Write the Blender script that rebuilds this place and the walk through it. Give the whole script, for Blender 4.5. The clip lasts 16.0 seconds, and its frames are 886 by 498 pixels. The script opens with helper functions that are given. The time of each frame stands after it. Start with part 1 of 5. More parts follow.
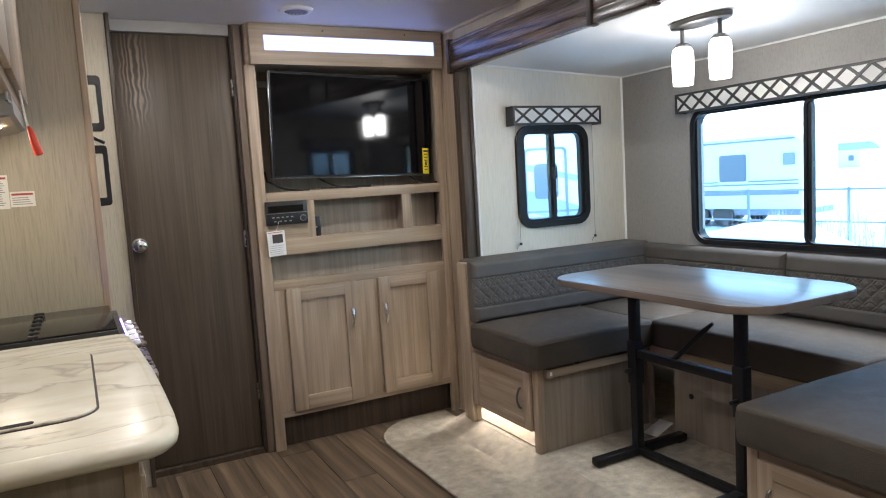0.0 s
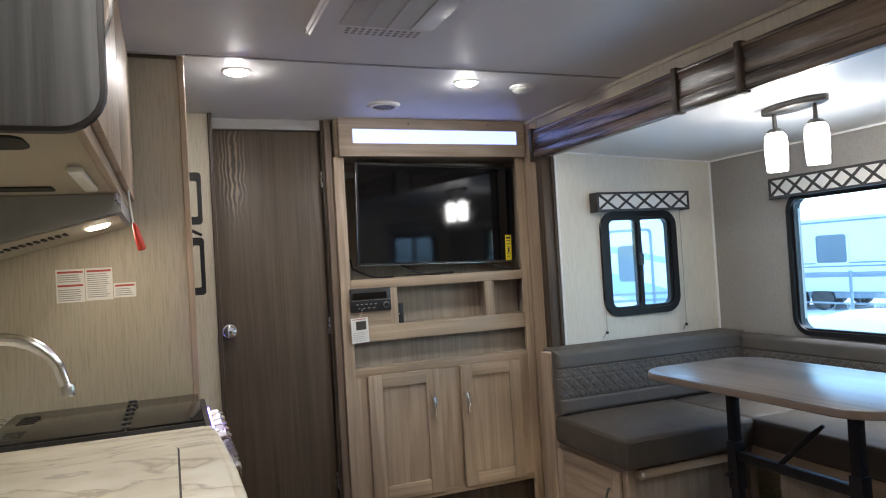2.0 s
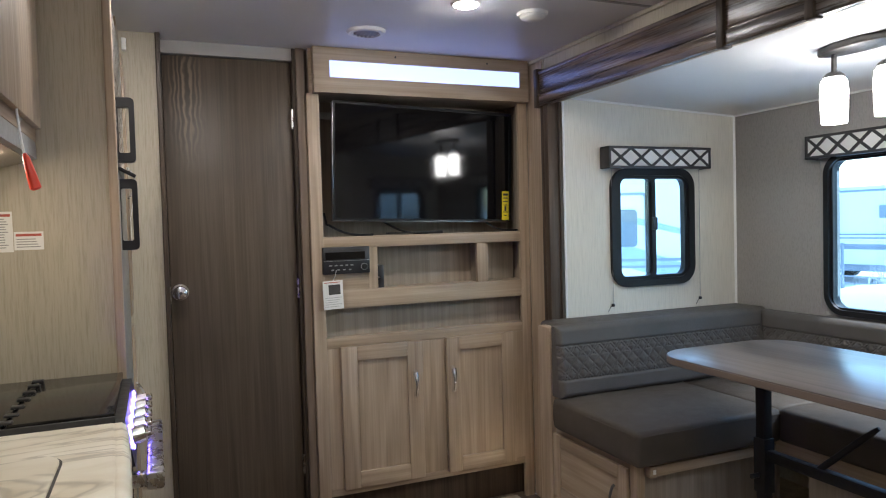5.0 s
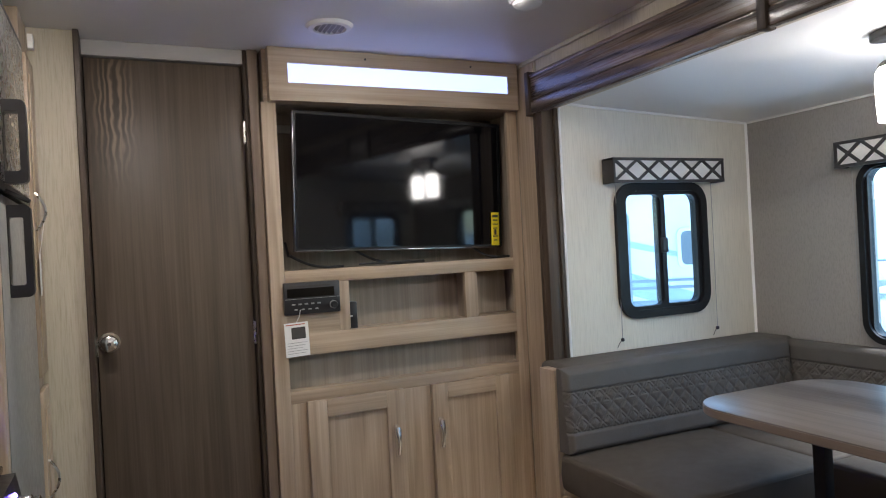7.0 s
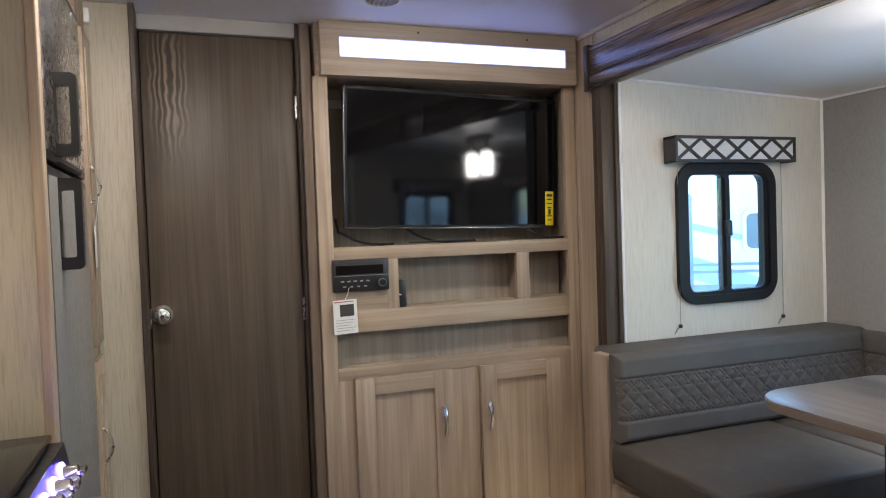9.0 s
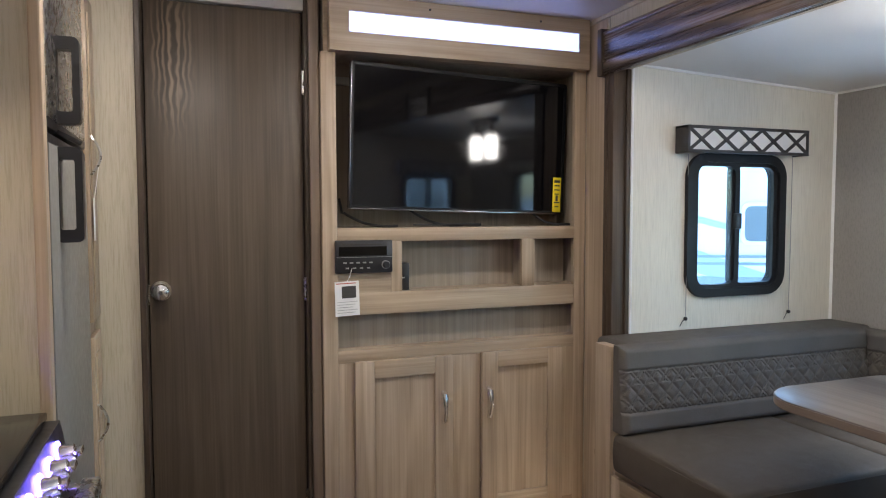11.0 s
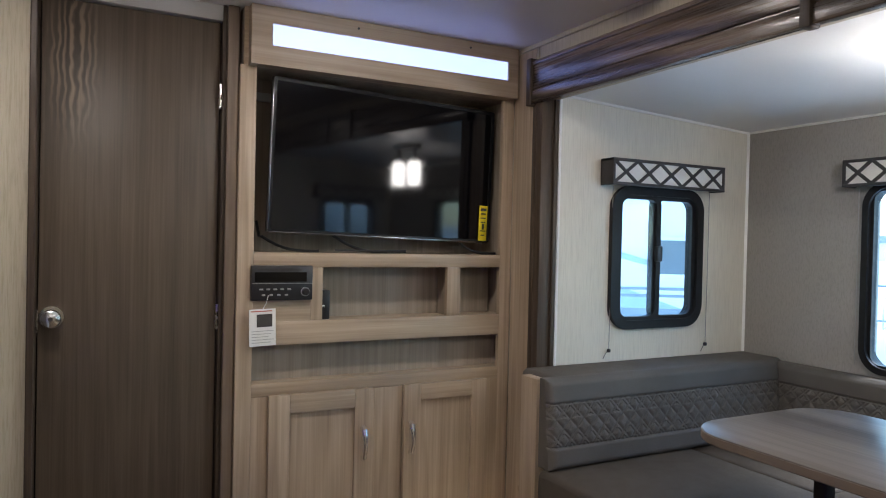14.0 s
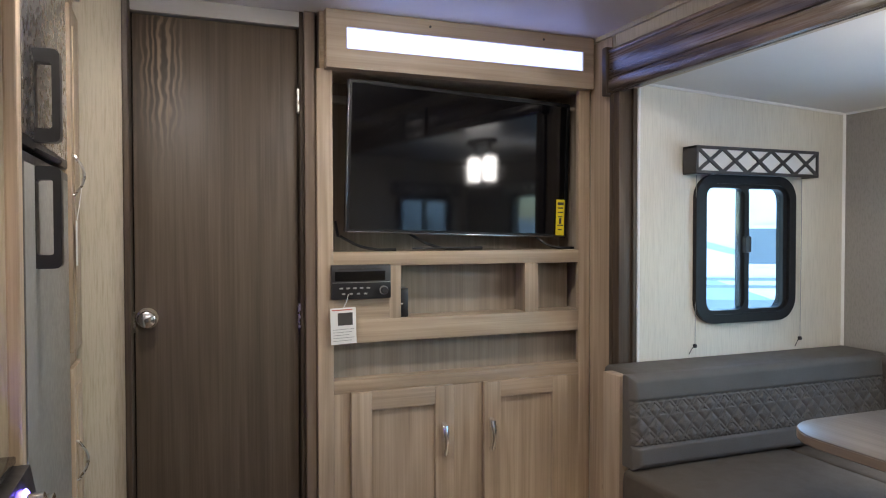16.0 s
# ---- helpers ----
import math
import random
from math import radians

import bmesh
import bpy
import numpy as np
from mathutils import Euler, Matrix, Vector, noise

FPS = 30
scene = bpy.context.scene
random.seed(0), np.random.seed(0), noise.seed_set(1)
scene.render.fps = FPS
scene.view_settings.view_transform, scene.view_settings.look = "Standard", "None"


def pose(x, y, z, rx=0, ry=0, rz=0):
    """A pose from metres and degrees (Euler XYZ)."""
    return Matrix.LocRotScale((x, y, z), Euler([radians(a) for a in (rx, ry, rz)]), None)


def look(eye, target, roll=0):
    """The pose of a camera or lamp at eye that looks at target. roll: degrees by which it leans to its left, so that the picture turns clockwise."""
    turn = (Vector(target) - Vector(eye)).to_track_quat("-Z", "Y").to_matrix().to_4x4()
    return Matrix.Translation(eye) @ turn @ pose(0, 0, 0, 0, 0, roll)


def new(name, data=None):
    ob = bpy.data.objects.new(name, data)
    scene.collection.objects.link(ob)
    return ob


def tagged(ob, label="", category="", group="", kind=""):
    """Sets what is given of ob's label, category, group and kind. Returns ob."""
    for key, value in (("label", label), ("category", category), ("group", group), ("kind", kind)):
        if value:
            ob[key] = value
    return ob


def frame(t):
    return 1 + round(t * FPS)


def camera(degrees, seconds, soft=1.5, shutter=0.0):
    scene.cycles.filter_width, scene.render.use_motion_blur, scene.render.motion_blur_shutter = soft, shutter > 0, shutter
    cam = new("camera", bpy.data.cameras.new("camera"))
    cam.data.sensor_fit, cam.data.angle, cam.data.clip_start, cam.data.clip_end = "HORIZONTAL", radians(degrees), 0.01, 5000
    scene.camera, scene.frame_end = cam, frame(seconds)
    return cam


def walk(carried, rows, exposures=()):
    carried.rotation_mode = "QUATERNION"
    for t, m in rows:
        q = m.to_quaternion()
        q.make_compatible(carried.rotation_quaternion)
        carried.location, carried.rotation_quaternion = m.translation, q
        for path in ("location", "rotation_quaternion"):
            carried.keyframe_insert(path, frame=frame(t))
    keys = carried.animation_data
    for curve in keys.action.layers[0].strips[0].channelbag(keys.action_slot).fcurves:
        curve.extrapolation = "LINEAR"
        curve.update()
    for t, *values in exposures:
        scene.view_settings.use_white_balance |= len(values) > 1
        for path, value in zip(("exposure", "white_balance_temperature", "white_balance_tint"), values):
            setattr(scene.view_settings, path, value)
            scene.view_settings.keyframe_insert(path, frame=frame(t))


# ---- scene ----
cam = camera(65.2, 16.0, soft=1.1)
PATH = [
    (0, (0.198, 0.274, 1.231), (1.128, 2.034, 1.035), -3.4),
    (0.5, (0.208, 0.283, 1.251), (1.026, 2.108, 1.234), -3.3),
    (1, (0.2, 0.288, 1.256), (0.967, 2.136, 1.268), -3.1),
    (1.5, (0.2, 0.294, 1.264), (0.954, 2.146, 1.291), -3.2),
    (2, (0.203, 0.302, 1.267), (0.939, 2.161, 1.314), -3.4),
    (2.5, (0.202, 0.313, 1.265), (0.921, 2.179, 1.285), -3.6),
    (3, (0.225, 0.332, 1.251), (1.007, 2.172, 1.192), -3.5),
    (3.5, (0.264, 0.476, 1.255), (1.286, 2.19, 1.134), -1.3),
    (4, (0.274, 0.602, 1.26), (1.336, 2.291, 1.126), -0.6),
    (4.5, (0.32, 0.658, 1.257), (1.167, 2.466, 1.139), -1.6),
    (4.7, (0.337, 0.664, 1.259), (1.099, 2.51, 1.168), -1.4),
    (6.8, (0.444, 1.097, 1.274), (1.328, 2.891, 1.27), -3.3),
    (7, (0.489, 1.096, 1.272), (1.327, 2.912, 1.27), -3.0),
    (7.5, (0.54, 1.118, 1.271), (1.298, 2.969, 1.268), -2.6),
    (8, (0.545, 1.131, 1.27), (1.26, 2.999, 1.243), -2.5),
    (8.5, (0.541, 1.136, 1.27), (1.236, 3.011, 1.222), -2.1),
    (9, (0.528, 1.137, 1.274), (1.213, 3.015, 1.216), -2.0),
    (11.5, (0.503, 1.235, 1.279), (1.231, 3.095, 1.172), 0.9),
    (12, (0.496, 1.286, 1.288), (1.369, 3.085, 1.241), 0.9),
    (12.5, (0.499, 1.305, 1.269), (1.404, 3.088, 1.238), 1.5),
    (13, (0.506, 1.307, 1.276), (1.381, 3.105, 1.237), 1.9),
    (13.5, (0.508, 1.296, 1.28), (1.406, 3.082, 1.243), 1.9),
    (14, (0.511, 1.286, 1.273), (1.435, 3.059, 1.247), 1.3),
    (14.5, (0.515, 1.287, 1.27), (1.448, 3.056, 1.241), 1.7),
    (15, (0.511, 1.291, 1.269), (1.373, 3.095, 1.221), 1.4),
    (15.5, (0.512, 1.294, 1.278), (1.276, 3.141, 1.224), 0.6),
    (16, (0.52, 1.29, 1.281), (1.238, 3.156, 1.236), -0.1),
]
walk(cam, [(t, look(eye, target, roll)) for t, eye, target, roll in PATH],
     exposures=[(0, 2.86, 6320, 10), (0.5, 2.74, 6350, 10), (3.0, 2.58, 6380, 10), (4.0, 2.43, 5980, 9), (4.7, 2.60, 6250, 10), (7.0, 2.60, 6520, 12.5), (9.0, 2.82, 6560, 12.5),
                (11.5, 2.80, 6620, 12.5), (12.0, 2.74, 6620, 12.5), (12.5, 2.57, 6580, 12.5), (14.5, 2.48, 6520, 12.5), (15.5, 2.63, 6600, 12.5), (16.0, 2.80, 6640, 12.5)])

# ---- world, sun, exposure ----
world = bpy.data.worlds.new("winter_sky")
scene.world = world
world.use_nodes = True
wn = world.node_tree
sky = wn.nodes.new("ShaderNodeTexSky")
sky.sky_type = "NISHITA"
sky.sun_disc = False
sky.sun_elevation, sky.sun_rotation = radians(58), radians(96)
sky.dust_density, sky.air_density = 0.6, 1.0
wn.links.new(sky.outputs[0], wn.nodes["Background"].inputs[0])
wn.nodes["Background"].inputs[1].default_value = 0.15

sun_data = bpy.data.lights.new("sun", "SUN")
sun_data.energy, sun_data.angle, sun_data.color = 0.9, radians(26), (1.0, 0.98, 0.95)
sun = new("sun", sun_data)
sun.matrix_world = look((20, -1.5, 32), (0, 1, 0))

# ---- plan, metres ----
CEIL = 1.98
XL, XR = -0.28, 1.942          # main room's side walls
YB, YU = -1.7, 3.47          # rear wall, cabinet front
SX, SY0, SY1 = 2.97, 0.85, 3.27   # slide-out's outer wall and ends
SF = 0.06                    # slide-out's floor height
GROUND = -0.75

BASE = {}


# ---- material helpers ----
def material(name):
    m = bpy.data.materials.new(name)
    m.use_nodes = True
    nt = m.node_tree
    return m, nt, nt.nodes["Principled BSDF"]


def node(nt, kind, **sets):
    n = nt.nodes.new(kind)
    for k, v in sets.items():
        n.inputs[k.replace("_", " ")].default_value = v
    return n


def coords(nt, scale):
    tc = nt.nodes.new("ShaderNodeTexCoord")
    mp = nt.nodes.new("ShaderNodeMapping")
    mp.inputs["Scale"].default_value = scale
    nt.links.new(tc.outputs["Object"], mp.inputs["Vector"])
    return mp.outputs[0]


def ramp(nt, fac, stops):
    r = nt.nodes.new("ShaderNodeValToRGB")
    e = r.color_ramp.elements
    while len(e) < len(stops):
        e.new(0.5)
    for el, (p, c) in zip(e, stops):
        el.position, el.color = p, (*c, 1)
    nt.links.new(fac, r.inputs[0])
    return r.outputs[0]


def blend(nt, kind, fac, a, b):
    mx = nt.nodes.new("ShaderNodeMix")
    mx.data_type, mx.blend_type = "RGBA", kind
    for sock, v in ((mx.inputs[0], fac), (mx.inputs[6], a), (mx.inputs[7], b)):
        if isinstance(v, (float, int)):
            sock.default_value = v
        elif isinstance(v, tuple):
            sock.default_value = (*v, 1)
        else:
            nt.links.new(v, sock)
    return mx.outputs[2]


def bump(nt, bsdf, height, strength, distance=0.002):
    b = node(nt, "ShaderNodeBump", Strength=strength, Distance=distance)
    nt.links.new(height, b.inputs["Height"])
    nt.links.new(b.outputs[0], bsdf.inputs["Normal"])


def jitter(nt, colour, amount=0.1):
    """A slight lightness change from piece to piece."""
    info = nt.nodes.new("ShaderNodeObjectInfo")
    mr = nt.nodes.new("ShaderNodeMapRange")
    mr.inputs["To Min"].default_value, mr.inputs["To Max"].default_value = 1 - amount, 1 + amount
    nt.links.new(info.outputs["Random"], mr.inputs["Value"])
    hs = nt.nodes.new("ShaderNodeHueSaturation")
    nt.links.new(mr.outputs[0], hs.inputs["Value"])
    nt.links.new(colour, hs.inputs["Color"])
    return hs.outputs[0]


def wood(name, dark, light, grain="z", rough=0.45, rings=9.0, fine=0.5, vary=0.05, spec=0.4, relief=0.12, sheen=1.0, spread=0.2):
    """Laminate with long fibres and slow cathedral bands along one axis."""
    m, nt, bsdf = material(name)
    stretch = {"x": (0.55, 9, 9), "y": (9, 0.55, 9), "z": (9, 9, 0.55)}[grain]
    fibre = {"x": (2.5, 150, 150), "y": (150, 2.5, 150), "z": (150, 150, 2.5)}[grain]
    slow = node(nt, "ShaderNodeTexNoise", Scale=0.9, Detail=2.5, Roughness=0.55, Distortion=0.6)
    nt.links.new(coords(nt, stretch), slow.inputs["Vector"])
    mul = nt.nodes.new("ShaderNodeMath")
    mul.operation = "MULTIPLY"
    mul.inputs[1].default_value = rings * 6.28
    nt.links.new(slow.outputs["Fac"], mul.inputs[0])
    sine = nt.nodes.new("ShaderNodeMath")
    sine.operation = "SINE"
    nt.links.new(mul.outputs[0], sine.inputs[0])
    half = nt.nodes.new("ShaderNodeMapRange")
    half.inputs["From Min"].default_value = -1
    nt.links.new(sine.outputs[0], half.inputs["Value"])
    fib = node(nt, "ShaderNodeTexNoise", Scale=1.0, Detail=4.0, Roughness=0.7)
    nt.links.new(coords(nt, fibre), fib.inputs["Vector"])
    wide = node(nt, "ShaderNodeTexNoise", Scale=0.3, Detail=3.0, Roughness=0.6, Distortion=0.3)
    nt.links.new(coords(nt, fibre), wide.inputs["Vector"])
    threads = blend(nt, "MIX", 0.45, fib.outputs["Fac"], wide.outputs["Fac"])
    bands = blend(nt, "MIX", fine, half.outputs[0], threads)
    mid = tuple((a + b) / 2 for a, b in zip(dark, light))
    col = ramp(nt, bands, [(0.5 - spread, dark), (0.5, mid), (0.5 + spread, light)])
    cloud = node(nt, "ShaderNodeTexNoise", Scale=1.7, Detail=3.0)
    nt.links.new(coords(nt, (1, 1, 1)), cloud.inputs["Vector"])
    shade = ramp(nt, cloud.outputs["Fac"], [(0.3, (0.86, 0.86, 0.86)), (0.7, (1.08, 1.07, 1.05))])
    col = jitter(nt, blend(nt, "MULTIPLY", 1.0, col, shade), vary)
    nt.links.new(col, bsdf.inputs["Base Color"])
    rr = ramp(nt, fib.outputs["Fac"], [(0.3, (rough + 0.08 * sheen,) * 3), (0.7, (rough - 0.06 * sheen,) * 3)])
    nt.links.new(rr, bsdf.inputs["Roughness"])
    bsdf.inputs["Specular IOR Level"].default_value = spec
    bump(nt, bsdf, bands, relief, 0.0015)
    return m


def knotted(m, at):
    """Adds a patch of wavy cathedral grain and painted gloss to a wood, fading out round a point."""
    nt = m.node_tree
    bsdf = next(n for n in nt.nodes if n.type == "BSDF_PRINCIPLED")
    col = bsdf.inputs["Base Color"].links[0].from_socket
    tc = nt.nodes.new("ShaderNodeTexCoord")
    mp = nt.nodes.new("ShaderNodeMapping")
    mp.vector_type = "TEXTURE"
    mp.inputs["Location"].default_value = at
    mp.inputs["Scale"].default_value = (0.085, 1.0, 0.30)
    nt.links.new(tc.outputs["Object"], mp.inputs["Vector"])
    flat = nt.nodes.new("ShaderNodeVectorMath")
    flat.operation = "MULTIPLY"
    flat.inputs[1].default_value = (1, 0, 1)
    nt.links.new(mp.outputs[0], flat.inputs[0])
    ln = nt.nodes.new("ShaderNodeVectorMath")
    ln.operation = "LENGTH"
    nt.links.new(flat.outputs[0], ln.inputs[0])
    fall = nt.nodes.new("ShaderNodeMapRange")
    fall.interpolation_type = "SMOOTHSTEP"
    fall.inputs["From Min"].default_value, fall.inputs["From Max"].default_value = 0.25, 1.0
    fall.inputs["To Min"].default_value, fall.inputs["To Max"].default_value = 1.0, 0.0
    nt.links.new(ln.outputs["Value"], fall.inputs["Value"])
    wave = node(nt, "ShaderNodeTexWave", Scale=1.0, Distortion=8.0, Detail=2.0)
    wave.inputs["Detail Scale"].default_value = 1.2
    nt.links.new(coords(nt, (17, 0.0, 7.0)), wave.inputs["Vector"])
    # Dark stops are grain; the palest stop paints gloss streaks into the colour.
    grain_gloss = ramp(nt, wave.outputs["Fac"], [(0.15, (0.5, 0.48, 0.45)), (0.5, (0.95, 0.95, 0.95)), (0.9, (2.3, 2.25, 2.2))])
    both = blend(nt, "MULTIPLY", fall.outputs[0], col, grain_gloss)
    nt.links.new(both, bsdf.inputs["Base Color"])
    return m


def paper(name, base, streak, rough=0.6, along=(210, 210, 11), relief=0.25):
    """Wallcovering with short woven streaks."""
    m, nt, bsdf = material(name)
    a = node(nt, "ShaderNodeTexNoise", Scale=1.0, Detail=5.0, Roughness=0.7)
    nt.links.new(coords(nt, along), a.inputs["Vector"])
    col = ramp(nt, a.outputs["Fac"], [(0.3, streak), (0.52, base), (0.8, tuple(min(1, c * 1.07) for c in base))])
    b = node(nt, "ShaderNodeTexNoise", Scale=2.3, Detail=2.0)
    nt.links.new(coords(nt, (1, 1, 0.6)), b.inputs["Vector"])
    shade = ramp(nt, b.outputs["Fac"], [(0.3, (0.93, 0.93, 0.93)), (0.7, (1.03, 1.03, 1.03))])
    nt.links.new(blend(nt, "MULTIPLY", 1.0, col, shade), bsdf.inputs["Base Color"])
    bsdf.inputs["Roughness"].default_value = rough
    bump(nt, bsdf, a.outputs["Fac"], relief, 0.001)
    return m


def plain(name, base, rough=0.5, metal=0.0, spec=0.5, speck=60.0, vary=0.06, relief=0.03):
    """Paint, plastic or metal with faint mottling at two scales."""
    m, nt, bsdf = material(name)
    a = node(nt, "ShaderNodeTexNoise", Scale=speck, Detail=3.0)
    nt.links.new(coords(nt, (1, 1, 1)), a.inputs["Vector"])
    b = node(nt, "ShaderNodeTexNoise", Scale=3.0, Detail=2.0)
    nt.links.new(coords(nt, (1, 1, 1)), b.inputs["Vector"])
    lo, hi = tuple(c * (1 - vary) for c in base), tuple(min(1, c * (1 + vary)) for c in base)
    col = ramp(nt, b.outputs["Fac"], [(0.3, lo), (0.7, hi)])
    nt.links.new(col, bsdf.inputs["Base Color"])
    rr = ramp(nt, a.outputs["Fac"], [(0.3, (max(0.02, rough * 0.85),) * 3), (0.7, (min(1, rough * 1.15),) * 3)])
    nt.links.new(rr, bsdf.inputs["Roughness"])
    bsdf.inputs["Metallic"].default_value = metal
    bsdf.inputs["Specular IOR Level"].default_value = spec
    if relief:
        bump(nt, bsdf, a.outputs["Fac"], relief, 0.001)
    return m


def glow(name, colour, strength):
    m, nt, bsdf = material(name)
    bsdf.inputs["Base Color"].default_value = (0.3, 0.3, 0.3, 1)
    bsdf.inputs["Emission Color"].default_value = (*colour, 1)
    bsdf.inputs["Emission Strength"].default_value = strength
    return m


def marble(name):
    m, nt, bsdf = material(name)
    warp = node(nt, "ShaderNodeTexNoise", Scale=1.5, Detail=5.0, Roughness=0.55, Distortion=1.0)
    nt.links.new(coords(nt, (1.0, 2.2, 1.0)), warp.inputs["Vector"])
    vein = ramp(nt, warp.outputs["Fac"], [(0.480, (1, 1, 1)), (0.498, (0.30, 0.25, 0.20)), (0.506, (0.80, 0.75, 0.68)), (0.54, (1, 1, 1))])
    cl = node(nt, "ShaderNodeTexNoise", Scale=5.0, Detail=4.0, Distortion=0.8)
    nt.links.new(coords(nt, (1.2, 2.5, 1)), cl.inputs["Vector"])
    body = ramp(nt, cl.outputs["Fac"], [(0.3, (0.68, 0.60, 0.46)), (0.5, (0.77, 0.71, 0.58)), (0.7, (0.84, 0.79, 0.68))])
    nt.links.new(blend(nt, "MULTIPLY", 0.6, body, vein), bsdf.inputs["Base Color"])
    bsdf.inputs["Roughness"].default_value = 0.3
    return m


def vinyl(name, base):
    m, nt, bsdf = material(name)
    v = node(nt, "ShaderNodeTexVoronoi", Scale=420.0)
    nt.links.new(coords(nt, (1, 1, 1)), v.inputs["Vector"])
    b = node(nt, "ShaderNodeTexNoise", Scale=5.0, Detail=4.0)
    nt.links.new(coords(nt, (1, 1, 1)), b.inputs["Vector"])
    col = ramp(nt, b.outputs["Fac"], [(0.3, tuple(c * 0.9 for c in base)), (0.7, tuple(c * 1.12 for c in base))])
    nt.links.new(col, bsdf.inputs["Base Color"])
    crease = node(nt, "ShaderNodeTexNoise", Scale=22.0, Detail=7.0, Roughness=0.65, Distortion=0.5)
    nt.links.new(coords(nt, (1, 1, 1)), crease.inputs["Vector"])
    rr = ramp(nt, crease.outputs["Fac"], [(0.3, (0.7,) * 3), (0.7, (0.56,) * 3)])
    nt.links.new(rr, bsdf.inputs["Roughness"])
    bsdf.inputs["Specular IOR Level"].default_value = 0.3
    mixed = blend(nt, "MIX", 0.7, v.outputs["Distance"], crease.outputs["Fac"])
    bump(nt, bsdf, mixed, 0.4, 0.005)
    return m


def pile(name, base):
    m, nt, bsdf = material(name)
    a = node(nt, "ShaderNodeTexNoise", Scale=260.0, Detail=3.0, Roughness=0.8)
    nt.links.new(coords(nt, (1, 1, 1)), a.inputs["Vector"])
    c = node(nt, "ShaderNodeTexNoise", Scale=24.0, Detail=4.0)
    nt.links.new(coords(nt, (1, 1, 1)), c.inputs["Vector"])
    both = blend(nt, "MIX", 0.45, a.outputs["Fac"], c.outputs["Fac"])
    col = ramp(nt, both, [(0.32, tuple(v * 0.6 for v in base)), (0.5, base), (0.68, tuple(v * 1.35 for v in base))])
    nt.links.new(col, bsdf.inputs["Base Color"])
    bsdf.inputs["Roughness"].default_value = 0.95
    bsdf.inputs["Specular IOR Level"].default_value = 0.1
    bump(nt, bsdf, both, 0.8, 0.006)
    return m


def glass(name, tint=(0.74, 0.89, 0.95)):
    m, nt, bsdf = material(name)
    nt.nodes.remove(bsdf)
    clear = node(nt, "ShaderNodeBsdfTransparent", Color=(*tint, 1))
    gloss = node(nt, "ShaderNodeBsdfGlossy", Roughness=0.02)
    lw = node(nt, "ShaderNodeLayerWeight", Blend=0.5)
    power = nt.nodes.new("ShaderNodeMath")
    power.operation = "POWER"
    power.inputs[1].default_value = 4.0
    nt.links.new(lw.outputs["Facing"], power.inputs[0])
    fres = nt.nodes.new("ShaderNodeMapRange")
    fres.inputs["To Min"].default_value, fres.inputs["To Max"].default_value = 0.03, 0.8
    nt.links.new(power.outputs[0], fres.inputs["Value"])
    mx = nt.nodes.new("ShaderNodeMixShader")
    nt.links.new(fres.outputs[0], mx.inputs[0])
    nt.links.new(clear.outputs[0], mx.inputs[1])
    nt.links.new(gloss.outputs[0], mx.inputs[2])
    nt.links.new(mx.outputs[0], nt.nodes["Material Output"].inputs[0])
    return m


# ---- materials ----
OAK = wood("light_oak_laminate", (0.275, 0.206, 0.142), (0.50, 0.396, 0.288), "z", 0.42, rings=5, fine=0.86, spread=0.21)
OAK_X = wood("light_oak_laminate_across", (0.275, 0.206, 0.142), (0.50, 0.396, 0.288), "x", 0.42, rings=5, fine=0.86, spread=0.21)
OAK_Y = wood("light_oak_laminate_along", (0.275, 0.206, 0.142), (0.50, 0.396, 0.288), "y", 0.42, rings=5, fine=0.86, spread=0.21)
# Light oak again, with the shade of niches and bench fronts put into it.
OAK_SHADE = wood("light_oak_painted_shade", (0.24, 0.195, 0.15), (0.37, 0.31, 0.245), "z", 0.5, rings=5, fine=0.85, spread=0.18)
UMBER = wood("dark_umber_laminate", (0.036, 0.025, 0.017), (0.098, 0.070, 0.049), "z", 0.45, rings=5, fine=0.86, spec=0.3, relief=0.3, spread=0.18)
# Oak of the cabinet's side return, its shade put in as mid brown.
OAK_RETURN = wood("oak_return_painted_shade", (0.115, 0.082, 0.057), (0.235, 0.176, 0.126), "z", 0.45, rings=5, fine=0.86)
DOOR = knotted(wood("dark_umber_door_laminate", (0.052, 0.036, 0.024), (0.130, 0.098, 0.068), "z", 0.46, rings=5, fine=0.88, spec=0.4, relief=0.45, spread=0.23), (-0.16, 0.0, 1.76))
UMBER_Y = wood("dark_umber_moulding", (0.042, 0.029, 0.021), (0.140, 0.101, 0.072), "y", 0.27, rings=6, fine=0.5, spec=0.6, relief=0.8)
ASH = wood("grey_ash_laminate", (0.105, 0.107, 0.11), (0.215, 0.22, 0.228), "z", 0.5, rings=9, fine=0.75)
TABLE = wood("grey_brown_table_laminate", (0.080, 0.066, 0.057), (0.190, 0.164, 0.145), "y", 0.30, rings=2.2, fine=0.75, spec=0.5, relief=0.0, sheen=0.3, spread=0.15)
TABLE_EDGE = wood("brown_table_edge_laminate", (0.16, 0.125, 0.098), (0.25, 0.20, 0.16), "y", 0.35, rings=2, fine=0.8)
PLANK = wood("grey_oak_floor_plank", (0.10, 0.068, 0.043), (0.235, 0.172, 0.115), "y", 0.42, rings=4, fine=0.7, vary=0.2)
LINEN = paper("beige_linen_panel", (0.49, 0.438, 0.335), (0.39, 0.34, 0.245))
PALE = paper("pale_linen_wallboard", (0.69, 0.650, 0.555), (0.60, 0.562, 0.475), along=(170, 170, 10))
